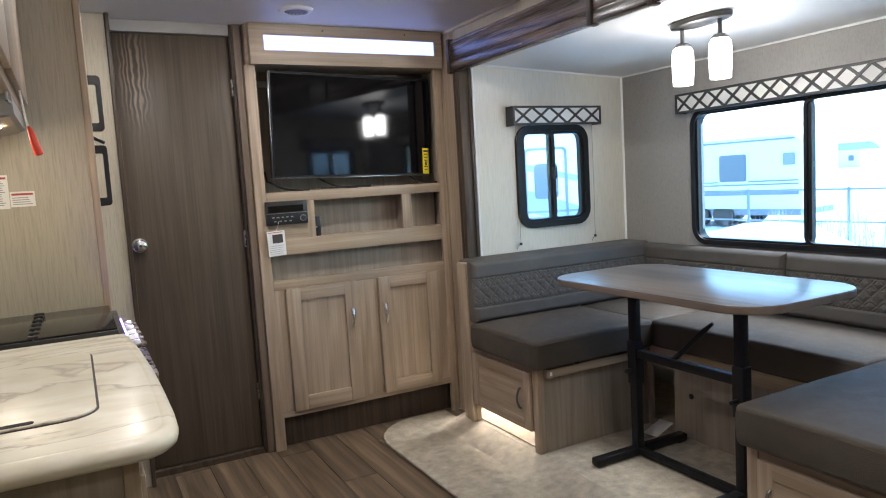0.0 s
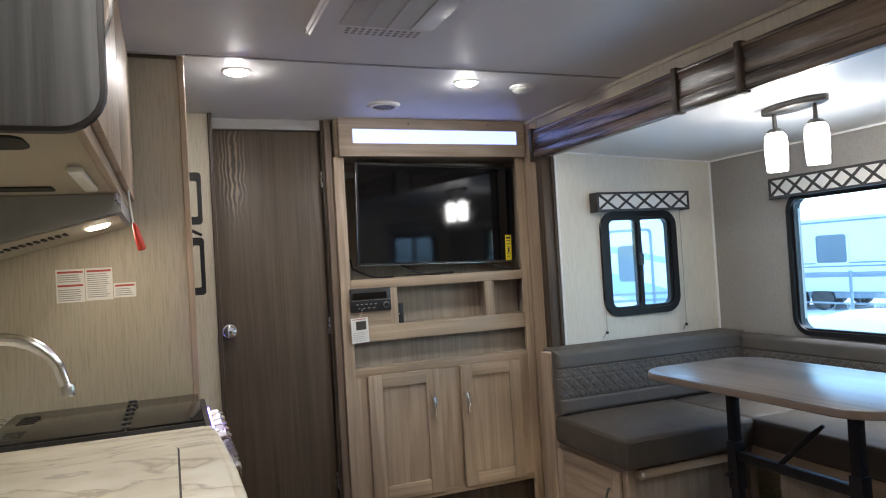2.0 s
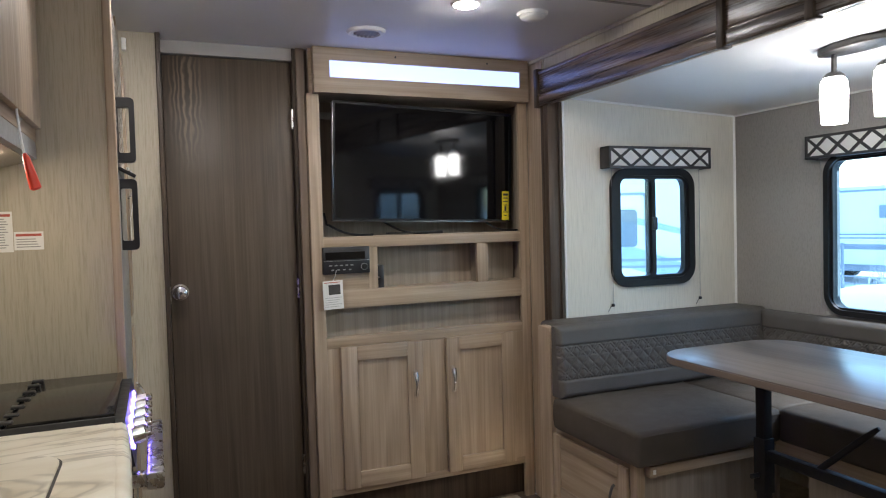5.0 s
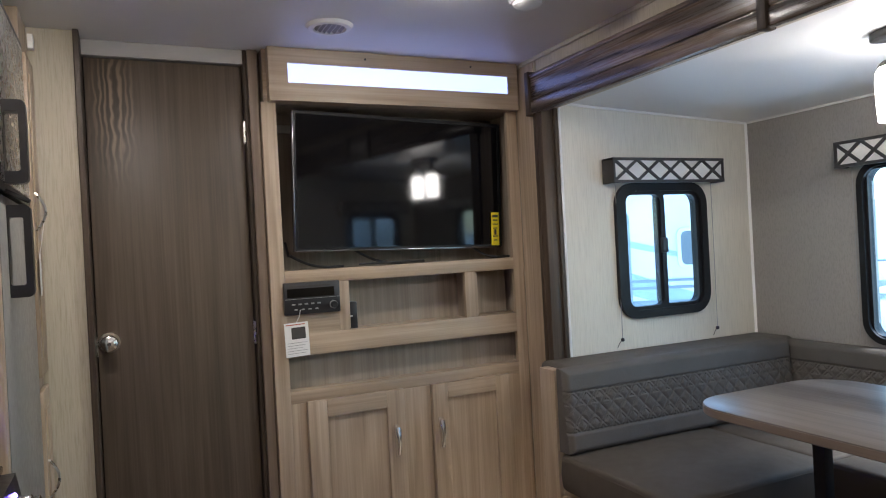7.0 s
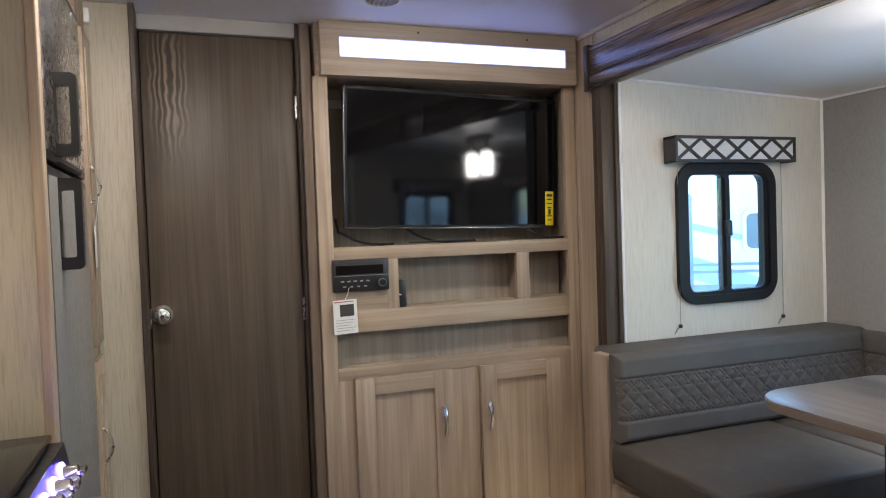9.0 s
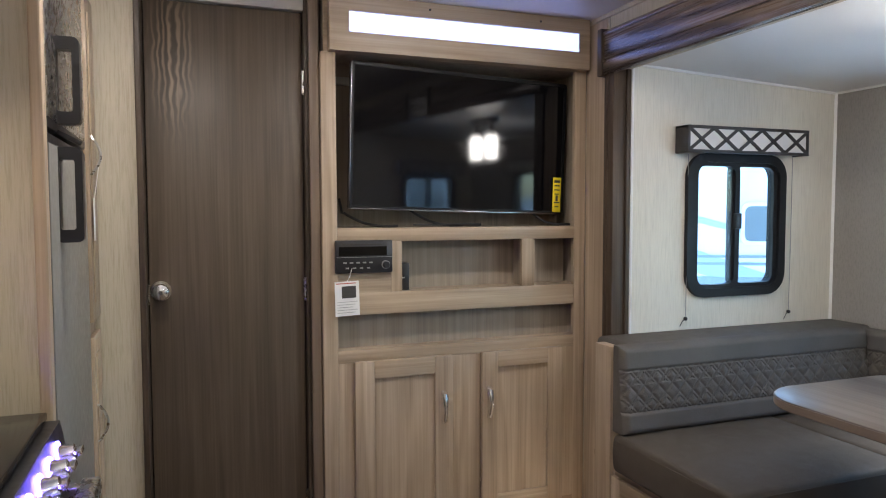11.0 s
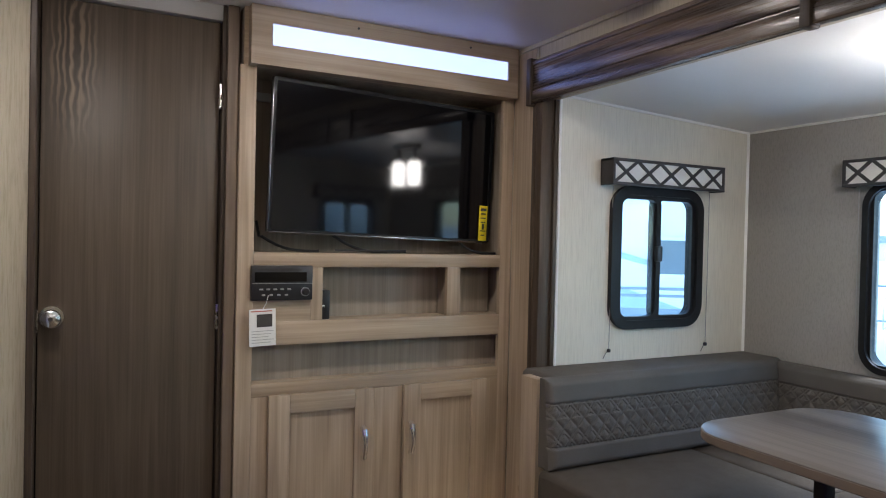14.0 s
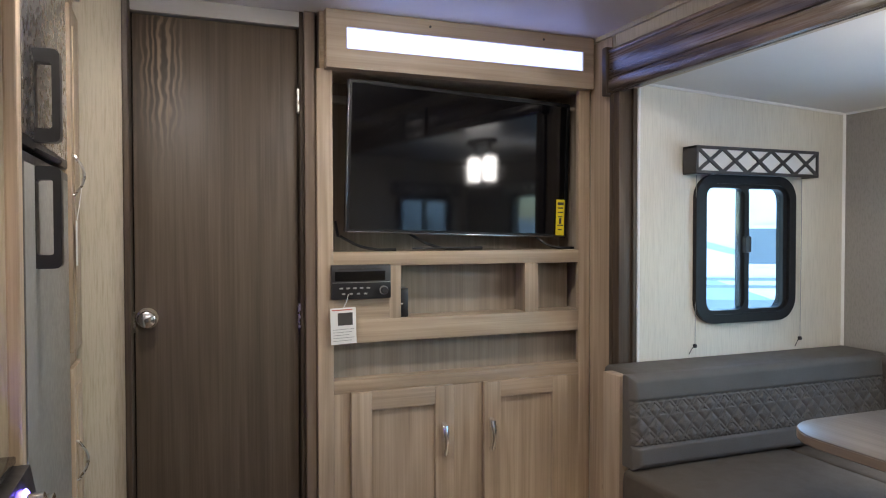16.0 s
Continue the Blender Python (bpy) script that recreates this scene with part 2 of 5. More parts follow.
TAUPE = paper("taupe_woven_wallboard", (0.33, 0.31, 0.285), (0.27, 0.253, 0.232), along=(190, 190, 60), relief=0.12)
CEILING = plain("off_white_ceiling_board", (0.72, 0.71, 0.70), 0.46, speck=180, vary=0.03, relief=0.1)
SLIDE_CEIL = plain("white_slide_ceiling_board", (0.72, 0.72, 0.71), 0.35, speck=180, vary=0.03, relief=0.04)
WHITE = plain("white_plastic", (0.78, 0.77, 0.74), 0.4, vary=0.03)
GREY_PLASTIC = plain("grey_plastic", (0.30, 0.30, 0.29), 0.45)
BEZEL_BLACK = plain("black_television_bezel", (0.006, 0.006, 0.007), 0.45, spec=0.25, relief=0)
BLACK = plain("black_plastic", (0.018, 0.018, 0.02), 0.35)
BLACK_METAL = plain("black_powder_coated_steel", (0.010, 0.010, 0.011), 0.5, spec=0.3)
CHARCOAL = plain("charcoal_painted_wood", (0.035, 0.032, 0.032), 0.5)
# Near-black colour that stands in for shade in gaps, slots and openings.
DARK_SHADE = plain("dark_shade_fill", (0.03, 0.026, 0.022), 0.8)
SCREEN = plain("black_glossy_screen", (0.004, 0.004, 0.005), 0.06, spec=0.45, vary=0.02, relief=0)
STOVE_GLASS = plain("smoked_stove_glass", (0.012, 0.012, 0.012), 0.1, spec=0.5, relief=0)
HEADER_GREY = plain("dull_grey_white_header", (0.40, 0.38, 0.35), 0.6, vary=0.03)
GUNMETAL = plain("shiny_gunmetal_edge", (0.26, 0.26, 0.28), 0.22, metal=1.0, relief=0)
CHROME = plain("polished_chrome", (0.86, 0.86, 0.86), 0.16, metal=1.0, relief=0)
SATIN = plain("satin_nickel", (0.55, 0.54, 0.52), 0.28, metal=1.0, relief=0)
BRONZE = plain("dull_pewter_lamp_metal", (0.12, 0.115, 0.11), 0.4, metal=0.6)
GRILLE = plain("pale_grey_grille", (0.5, 0.5, 0.48), 0.5)
STEEL_GREY = plain("grey_fridge_laminate", (0.22, 0.215, 0.2), 0.35)
FABRIC = plain("white_blind_fabric", (0.72, 0.70, 0.66), 0.85, vary=0.04)
VINYL = vinyl("grey_taupe_vinyl", (0.096, 0.087, 0.077))
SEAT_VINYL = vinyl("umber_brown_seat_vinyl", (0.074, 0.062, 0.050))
CARPET = pile("light_beige_carpet", (0.45, 0.395, 0.31))
MARBLE = marble("cream_marble_laminate")
GLASS = glass("clear_window_glass")
YELLOW = plain("yellow_label_paper", (0.85, 0.66, 0.02), 0.6)
RED = plain("red_plastic", (0.75, 0.06, 0.03), 0.4)
LABEL = plain("white_label_paper", (0.80, 0.79, 0.75), 0.6, vary=0.02)
INK = plain("dark_print", (0.06, 0.055, 0.05), 0.7)
INK_GREY = plain("grey_print", (0.36, 0.35, 0.33), 0.7)
INK_RED = plain("red_print", (0.48, 0.10, 0.07), 0.7)
LAMP_GLOW = glow("lit_frosted_lamp_glass", (1.0, 0.97, 0.93), 6.6)
PUCK_GLOW = glow("lit_ceiling_puck", (1.0, 0.95, 0.89), 62.0)
HOOD_GLOW = glow("lit_hood_lens", (1.0, 0.84, 0.66), 16.0)
LED_GLOW = glow("lit_cool_led_diffuser", (0.30, 0.40, 1.0), 0.42)
BLUE_GLOW = glow("lit_blue_knob_ring", (0.12, 0.08, 1.0), 9.0)
# Added glow with no visible source, for the bright patch under the bench.
BENCH_GLOW = glow("added_bench_glow", (1.0, 0.99, 0.96), 48.0)
SNOW = plain("packed_snow", (0.80, 0.83, 0.86), 0.8, speck=4, vary=0.05)
COACH = plain("white_coach_fibreglass", (0.72, 0.76, 0.78), 0.35, vary=0.03)
COACH_TEAL = plain("blue_grey_coach_swoosh", (0.34, 0.44, 0.50), 0.4)
COACH_GREY = plain("grey_coach_stripe", (0.22, 0.26, 0.30), 0.4)
# Blue-grey base holds a painted sky reflection for the windows outside.
COACH_GLASS = plain("coach_window_painted_sky", (0.10, 0.14, 0.17), 0.2, spec=0.8, relief=0)
REED = plain("dry_reed", (0.52, 0.52, 0.50), 0.9)


# ---- shape helpers ----
def join(*bms):
    out = bms[0]
    for b in bms[1:]:
        me = bpy.data.meshes.new("tmp")
        b.to_mesh(me)
        out.from_mesh(me)
        bpy.data.meshes.remove(me)
        b.free()
    return out


def box(x0, x1, y0, y1, z0, z1, bev=0.0, seg=2):
    bm = bmesh.new()
    bmesh.ops.create_cube(bm, size=1.0)
    for v in bm.verts:
        v.co = Vector(((x0 + x1) / 2 + v.co.x * (x1 - x0), (y0 + y1) / 2 + v.co.y * (y1 - y0), (z0 + z1) / 2 + v.co.z * (z1 - z0)))
    if bev:
        bmesh.ops.bevel(bm, geom=bm.edges[:], offset=bev, segments=seg, profile=0.5, affect="EDGES")
    return bm


def turned(bm, m):
    bmesh.ops.transform(bm, matrix=m, verts=bm.verts[:])
    return bm


def place(axis, u, v, a):
    return {"x": (a, u, v), "y": (u, a, v), "z": (u, v, a)}[axis]


def prism(pts, axis, a0, a1, bev=0.0):
    bm = bmesh.new()
    lo = [bm.verts.new(place(axis, u, v, a0)) for u, v in pts]
    hi = [bm.verts.new(place(axis, u, v, a1)) for u, v in pts]
    n = len(pts)
    bm.faces.new(lo), bm.faces.new(hi)
    for i in range(n):
        bm.faces.new((lo[i], lo[(i + 1) % n], hi[(i + 1) % n], hi[i]))
    bmesh.ops.recalc_face_normals(bm, faces=bm.faces[:])
    if bev:
        caps = [e for e in bm.edges if len({round(v.co["xyz".index(axis)], 5) for v in e.verts}) == 1]
        bmesh.ops.bevel(bm, geom=caps, offset=bev, segments=2, profile=0.5, affect="EDGES")
    return bm


def rrect(u0, u1, v0, v1, r, n=6):
    pts = []
    for cu, cv, a in ((u1 - r, v1 - r, 0), (u0 + r, v1 - r, 90), (u0 + r, v0 + r, 180), (u1 - r, v0 + r, 270)):
        for i in range(n + 1):
            t = radians(a + 90 * i / n)
            pts.append((cu + r * math.cos(t), cv + r * math.sin(t)))
    return pts


def ring(outer, inner, axis, a0, a1):
    bm = bmesh.new()
    n = len(outer)
    rows = [[bm.verts.new(place(axis, u, v, a)) for u, v in pts] for pts, a in ((outer, a0), (outer, a1), (inner, a1), (inner, a0))]
    for k in range(4):
        p, q = rows[k], rows[(k + 1) % 4]
        for i in range(n):
            bm.faces.new((p[i], p[(i + 1) % n], q[(i + 1) % n], q[i]))
    bmesh.ops.recalc_face_normals(bm, faces=bm.faces[:])
    return bm


def tube(pts, r, n=8):
    bm = bmesh.new()
    pts = [Vector(p) for p in pts]
    loops = []
    a = None
    for i, p in enumerate(pts):
        d = (pts[min(i + 1, len(pts) - 1)] - pts[max(i - 1, 0)]).normalized()
        if a is None:
            ref = Vector((0, 0, 1)) if abs(d.z) < 0.9 else Vector((1, 0, 0))
            a = d.cross(ref).normalized()
        a = (a - d * a.dot(d)).normalized()
        b = d.cross(a)
        rr = r[i] if isinstance(r, (list, tuple)) else r
        loops.append([bm.verts.new(p + (a * math.cos(t) + b * math.sin(t)) * rr) for t in [2 * math.pi * k / n for k in range(n)]])
    for p, q in zip(loops, loops[1:]):
        for k in range(n):
            bm.faces.new((p[k], p[(k + 1) % n], q[(k + 1) % n], q[k]))
    bm.faces.new(loops[0]), bm.faces.new(loops[-1])
    bmesh.ops.recalc_face_normals(bm, faces=bm.faces[:])
    return bm


def arc(p0, p1, bulge, n=10):
    """Points from p0 to p1 that bow by the vector bulge."""
    p0, p1, bulge = Vector(p0), Vector(p1), Vector(bulge)
    return [p0.lerp(p1, i / n) + bulge * math.sin(math.pi * i / n) for i in range(n + 1)]


def lathe(profile, centre, n=28, axis="z"):
    """Profile of (radius, height) turned round an axis through centre."""
    bm = bmesh.new()
    loops = []
    for r, h in profile:
        loops.append([bm.verts.new(Vector(centre) + Vector(place(axis, max(r, 1e-4) * math.cos(2 * math.pi * k / n), max(r, 1e-4) * math.sin(2 * math.pi * k / n), h))) for k in range(n)])
    for p, q in zip(loops, loops[1:]):
        for k in range(n):
            bm.faces.new((p[k], p[(k + 1) % n], q[(k + 1) % n], q[k]))
    bm.faces.new(loops[0]), bm.faces.new(loops[-1])
    bmesh.ops.recalc_face_normals(bm, faces=bm.faces[:])
    return bm


def holed(axis, a0, a1, u0, u1, v0, v1, holes):
    """A slab with rectangular openings (hu0, hu1, hv0, hv1), side by side along u."""
    def slab(p0, p1, q0, q1):
        lo, hi = place(axis, p0, q0, a0), place(axis, p1, q1, a1)
        return box(lo[0], hi[0], lo[1], hi[1], lo[2], hi[2])
    if len(holes) == 1 and u0 < holes[0][0] and holes[0][1] < u1 and v0 < holes[0][2] and holes[0][3] < v1:
        h = holes[0]
        return ring([(u0, v0), (u1, v0), (u1, v1), (u0, v1)], [(h[0], h[2]), (h[1], h[2]), (h[1], h[3]), (h[0], h[3])], axis, a0, a1)
    bms, u = [], u0
    for h in sorted(holes):
        if h[0] > u:
            bms.append(slab(u, h[0], v0, v1))
        if h[2] > v0:
            bms.append(slab(h[0], h[1], v0, h[2]))
        if h[3] < v1:
            bms.append(slab(h[0], h[1], h[3], v1))
        u = h[1]
    if u < u1:
        bms.append(slab(u, u1, v0, v1))
    return join(*bms)


def finish(name, bm, mat, base, smooth=40):
    me = bpy.data.meshes.new(name)
    bmesh.ops.translate(bm, verts=bm.verts[:], vec=-base)
    bm.to_mesh(me)
    bm.free()
    me.materials.append(mat)
    if smooth:
        me.polygons.foreach_set("use_smooth", [True] * len(me.polygons))
        me.set_sharp_from_angle(angle=radians(smooth))
    ob = new(name, me)
    BASE[ob.name] = base
    return ob


def struct(name, bm, mat, label, category="", smooth=0):
    return tagged(finish(name, bm, mat, Vector((0, 0, 0)), smooth), label, category or name.split("_")[0], "", "structure")


def thing(name, at, label, category, group=""):
    ob = new(name)
    ob.empty_display_size = 0.05
    ob.location = at
    BASE[ob.name] = Vector(at)
    return tagged(ob, label, category, group)


def part(name, bm, mat, parent, label="", smooth=40):
    """A mesh, in world measures, as a part of a thing or of a part."""
    ob = finish(name, bm, mat, BASE[parent.name], smooth)
    ob.parent = parent
    return tagged(ob, label)


def solo(name, bm, mat, at, label, category, group="", smooth=40):
    """A thing that is one mesh."""
    ob = finish(name, bm, mat, Vector(at), smooth)
    ob.location = at
    return tagged(ob, label, category, group)


# ---- shell of the main room ----
floor = struct("floor", box(XL, XR, YB, 4.2, -0.06, -0.012), DARK_SHADE, "subfloor under grey oak vinyl planks", "floor")
struct("wall_left", box(XL - 0.05, XL, YB, 4.2, 0, CEIL), LINEN, "beige linen-textured kitchen side wall", "wall")
struct("wall_rear", box(XL, XR, YB - 0.05, YB, 0, CEIL), LINEN, "plain beige linen-textured rear wall", "wall")
struct("wall_right_rear", box(XR, XR + 0.05, YB, SY0 - 0.06, 0, CEIL), LINEN, "plain beige wall beside the slide-out", "wall")
struct("wall_right_far", box(XR, XR + 0.05, SY1 + 0.06, 4.2, 0, CEIL), LINEN, "plain beige wall beyond the slide-out", "wall")
struct("wall_right_header", box(XR, XR + 0.05, SY0 - 0.06, SY1 + 0.05, 1.775, CEIL), LINEN, "beige strip above the dark slide-out beam", "wall")
struct("wall_far", box(XL, XR, 4.15, 4.2, 0, CEIL), PALE, "wall closing the space behind the cabinets", "wall")
struct("ceiling", join(box(XL, XR + 0.05, YB, 2.603, CEIL, CEIL + 0.04), box(XL, XR + 0.05, 2.617, 4.2, CEIL, CEIL + 0.04), box(XL, XR + 0.05, 2.603, 2.617, CEIL + 0.02, CEIL + 0.04)), CEILING, "off-white ceiling boards with one dark joint", "ceiling")
struct("trim_ceiling_seam", box(0.28, XR - 0.004, 2.603, 2.617, CEIL - 0.003, CEIL + 0.004, 0.001), GREY_PLASTIC, "thin grey joint strip across the ceiling", "trim")
struct("trim_ceiling_right", box(XR - 0.01, XR, YB, 3.43, CEIL - 0.016, CEIL, 0.003), LINEN, "thin beige cove strip under the ceiling", "trim")

# ---- slide-out shell ----
struct("slide_floor", box(1.84, SX, SY0, SY1, SF - 0.05, SF - 0.004), CARPET, "raised slide-out floor under carpet", "floor")
SMALL = (2.234, 2.703, 0.955, 1.49)
NEAR = (2.360, 2.829, 0.965, 1.50)
struct("wall_slide_far", holed("y", SY1, SY1 + 0.05, 1.99, SX, 0.0, 1.81, [(SMALL[0] + 0.025, SMALL[1] - 0.025, SMALL[2] + 0.025, SMALL[3] - 0.025)]), PALE, "pale linen-textured slide-out end wall with window opening", "wall")
struct("wall_slide_near", holed("y", SY0 - 0.05, SY0, 1.99, SX, 0.0, 1.81, [(NEAR[0] + 0.025, NEAR[1] - 0.025, NEAR[2] + 0.025, NEAR[3] - 0.025)]), PALE, "pale slide-out end wall with window opening", "wall")
BIG = (1.50, 2.775, 0.84, 1.51)
struct("wall_slide_outer", holed("x", SX, SX + 0.05, SY0 - 0.05, SY1 + 0.05, 0.0, 1.81, [(BIG[0] + 0.025, BIG[1] - 0.025, BIG[2] + 0.025, BIG[3] - 0.025)]), TAUPE, "taupe woven-textured outer wall with wide window opening", "wall")
struct("slide_ceiling", prism([(XR + 0.05, 1.797), (SX, 1.748), (SX, 1.80), (XR + 0.05, 1.85)], "y", SY0, SY1), SLIDE_CEIL, "white slightly sloping slide-out ceiling", "ceiling")
struct("slide_roof", box(XR + 0.05, SX + 0.08, SY0 - 0.08, SY1 + 0.08, 1.852, 1.88), WHITE, "white roof skin over the slide-out", "roof")
struct("trim_slide_corner", prism([(SX - 0.008, SY1), (SX, SY1), (SX, SY1 - 0.008)], "z", 0.06, 1.748), WHITE, "thin white corner bead between the walls", "trim")
struct("trim_slide_top_far", prism([(2.0, 1.797), (2.0, 1.789), (SX - 0.012, 1.741), (SX - 0.012, 1.749)], "y", SY1 - 0.008, SY1), WHITE, "thin white bead under slide-out ceiling", "trim")
struct("trim_slide_top_outer", box(SX - 0.008, SX, SY0, SY1 - 0.012, 1.741, 1.749), WHITE, "thin white bead above taupe wall", "trim")
struct("trim_slide_edge", box(1.994, 2.004, SY1 - 0.006, SY1, 0.5, 1.79, 0.002), WHITE, "thin pale edge strip beside dark post", "trim")

# dark post and beam framing the slide-out
post = thing("slide_out_post", (1.95, 3.29, 0), "dark umber wood-grain post framing the slide-out opening", "post")
part("face_board", box(1.926, 1.994, 3.276, 3.312, 0.0, 1.775, 0.004), UMBER, post)
part("edge_bead", box(1.976, 1.993, 3.266, 3.276, 0.0, 1.775, 0.003), UMBER, post)
part("return_board", box(1.926, 1.940, 3.312, 3.335, 0.0, 1.775, 0.003), UMBER, post)
beam = thing("slide_out_beam", (1.93, 2.1, 1.76), "dark umber wood-grain fascia beam above the slide-out", "beam")
part("fascia", join(box(1.916, XR, SY0 - 0.06, 3.335, 1.812, 1.910, 0.004), box(1.912, XR, SY0 - 0.06, 3.335, 1.762, 1.806, 0.004), box(1.922, XR, SY0 - 0.06, 3.335, 1.80, 1.82)), UMBER_Y, beam)
part("top_lip", box(1.911, XR, SY0 - 0.06, 3.335, 1.897, 1.912, 0.004), UMBER_Y, beam)
for yy in (3.335, 2.275, 1.975, 0.90):
    part("batten", box(1.903, XR, yy - 0.014, yy + 0.014, 1.755, 1.922, 0.005), UMBER, beam)

# ---- far wall: cabinet round the television ----
UX0, UX1 = 0.945, 1.942
YD = 3.83                     # back of the niches
cab = thing("media_cabinet", (1.44, 3.6, 0), "tall light oak media cabinet with open niches", "cabinet")
part("stile", box(0.935, 0.985, YU, 3.49, 0, 1.80, 0.0015), OAK, cab)
part("stile", box(1.889, UX1 - 0.006, YU, 3.49, 0, 1.80, 0.0015), OAK, cab)
# Inner side and back panels take the oak with shade in its colour.
part("side_panel", box(UX0, UX0 + 0.015, 3.49, YD, 0, CEIL), OAK_SHADE, cab)
part("side_panel", box(UX1 - 0.017, UX1 - 0.002, 3.49, YD, 0, CEIL), OAK_SHADE, cab)
part("back_panel", box(UX0 + 0.015, UX1 - 0.015, YD - 0.012, YD, 0.16, CEIL), OAK_SHADE, cab)
part("rail", box(0.985, 1.889, YU, 3.49, 1.176, 1.222, 0.0015), OAK_X, cab)
part("rail", box(0.985, 1.889, YU, 3.49, 0.928, 1.002, 0.0015), OAK_X, cab)
part("rail", box(0.985, 1.889, YU, 3.49, 0.765, 0.808, 0.0015), OAK_X, cab)
part("rail", box(0.985, 1.889, YU, 3.49, 0.155, 0.187, 0.0015), OAK_X, cab)
part("mullion", box(1.171, 1.210, YU, 3.49, 1.002, 1.176, 0.0015), OAK, cab)
part("mullion", box(1.670, 1.722, YU, 3.49, 1.002, 1.176, 0.0015), OAK, cab)
part("mullion", box(1.390, 1.503, YU, 3.49, 0.187, 0.765, 0.0015), OAK, cab)
part("fixed_panel", box(0.985, 1.041, YU, 3.49, 0.187, 0.765), OAK, cab)
part("fixed_panel", box(1.83, 1.889, YU, 3.49, 0.187, 0.765), OAK, cab)
part("radio_panel", box(0.985, 1.171, YU + 0.001, 3.49, 1.002, 1.072), OAK_X, cab)
part("shelf", box(UX0 + 0.015, UX1 - 0.015, 3.49, YD - 0.012, 1.205, 1.220), OAK_X, cab)
part("shelf", box(UX0 + 0.015, UX1 - 0.015, 3.49, 3.60, 0.984, 1.000), OAK_X, cab)
part("shelf", box(UX0 + 0.015, UX1 - 0.015, 3.49, 3.56, 0.792, 0.806), OAK_X, cab)
# Niche backs and dividers: shade is in the colour.
part("niche_back", box(1.19, 1.91, 3.585, 3.60, 1.0, 1.205), OAK_SHADE, cab)
part("niche_back", box(UX0 + 0.015, UX1 - 0.017, 3.535, 3.55, 0.806, 0.984), OAK_SHADE, cab)
part("niche_divider", box(1.19, 1.205, 3.49, 3.585, 1.0, 1.205), OAK_SHADE, cab)
part("niche_divider", box(1.69, 1.705, 3.49, 3.585, 1.0, 1.205), OAK_SHADE, cab)
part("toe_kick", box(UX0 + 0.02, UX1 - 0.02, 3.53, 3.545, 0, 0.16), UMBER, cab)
part("bay_back", box(UX0 + 0.016, UX1 - 0.018, 3.665, 3.677, 1.2205, 1.7995), OAK_SHADE, cab)
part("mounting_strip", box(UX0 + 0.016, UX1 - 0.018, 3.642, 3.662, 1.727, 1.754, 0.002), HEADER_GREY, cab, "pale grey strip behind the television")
part("bay_top", box(UX0 + 0.015, UX1 - 0.015, 3.49, YD - 0.012, 1.80, 1.815), OAK_SHADE, cab)


def bar_handle(parent, x, y, z0, z1):
    """A bowed chrome pull with flared ends."""
    pts = [(x, y, z1), (x, y - 0.016, z1 - 0.010)] + arc((x, y - 0.018, z1 - 0.02), (x, y - 0.018, z0 + 0.02), (0, -0.010, 0), 8) + [(x, y - 0.016, z0 + 0.010), (x, y, z0)]
    rr = [0.010, 0.0135] + [0.0135, 0.0125, 0.0108, 0.0092, 0.0084, 0.0082, 0.0084, 0.0090, 0.0095] + [0.0095, 0.008]
    part("handle", tube(pts, rr, 10), CHROME, parent, "bowed polished chrome pull")


def shaker_door(parent, x0, x1, z0, z1, rail, top):
    yf = YU - 0.021
    d = part("door", box(x0 + rail - 0.003, x1 - rail + 0.003, yf + 0.012, YU - 0.001, z0 + rail - 0.003, z1 - top + 0.003), OAK, parent, "recessed-panel light oak door")
    part("door_stile", box(x0, x0 + rail, yf, YU - 0.001, z0, z1, 0.002), OAK, d)
    part("door_stile", box(x1 - rail, x1, yf, YU - 0.001, z0, z1, 0.002), OAK, d)
    part("door_rail", box(x0 + rail, x1 - rail, yf, YU - 0.001, z1 - top, z1, 0.002), OAK_X, d)
    part("door_rail", box(x0 + rail, x1 - rail, yf, YU - 0.001, z0, z0 + rail, 0.002), OAK_X, d)
    return d


dl = shaker_door(cab, 1.037, 1.390, 0.181, 0.770, 0.067, 0.060)
bar_handle(dl, 1.352, YU - 0.021, 0.535, 0.642)
dr = shaker_door(cab, 1.503, 1.833, 0.180, 0.770, 0.062, 0.056)
bar_handle(dr, 1.527, YU - 0.021, 0.535, 0.642)

# lit valance box above the television
lb = part("light_box", holed("y", 3.43, YU, 0.958, 1.925, 1.798, CEIL - 0.001, [(1.023, 1.882, 1.860, 1.927)]), OAK_X, cab, "oak light box with cool lit slot", 0)
part("diffuser", box(1.021, 1.884, 3.437, 3.442, 1.858, 1.929), LED_GLOW, lb, "glowing blue-white diffuser strip")
for xx in (1.30, 1.72):
    part("screw", lathe([(0.0, 0), (0.004, 0), (0.004, 0.002)], (xx, 3.427, 1.955), 10, "y"), INK, lb)
part("top_fill", box(UX0, UX1 - 0.006, YU, 3.49, 1.80, CEIL - 0.001), OAK_X, cab)

# filler strips on each side of the cabinet
struct("trim_cabinet_right", box(XR - 0.004, XR + 0.01, 3.337, 3.468, 0, CEIL - 0.018, 0.001), OAK, "light oak filler strip between cabinet and post", "trim")
# Oak return of the cabinet; the brown is painted shade.
struct("trim_cabinet_left", box(0.899, 0.9345, 3.484, 3.53, 0, CEIL - 0.001, 0.004), OAK_RETURN, "narrow oak cabinet return, brown from painted shade", "trim")
struct("door_frame_right", box(0.886, 0.8985, 3.496, 3.56, 0, CEIL - 0.001, 0.002), UMBER, "dark umber door jamb", "door frame")
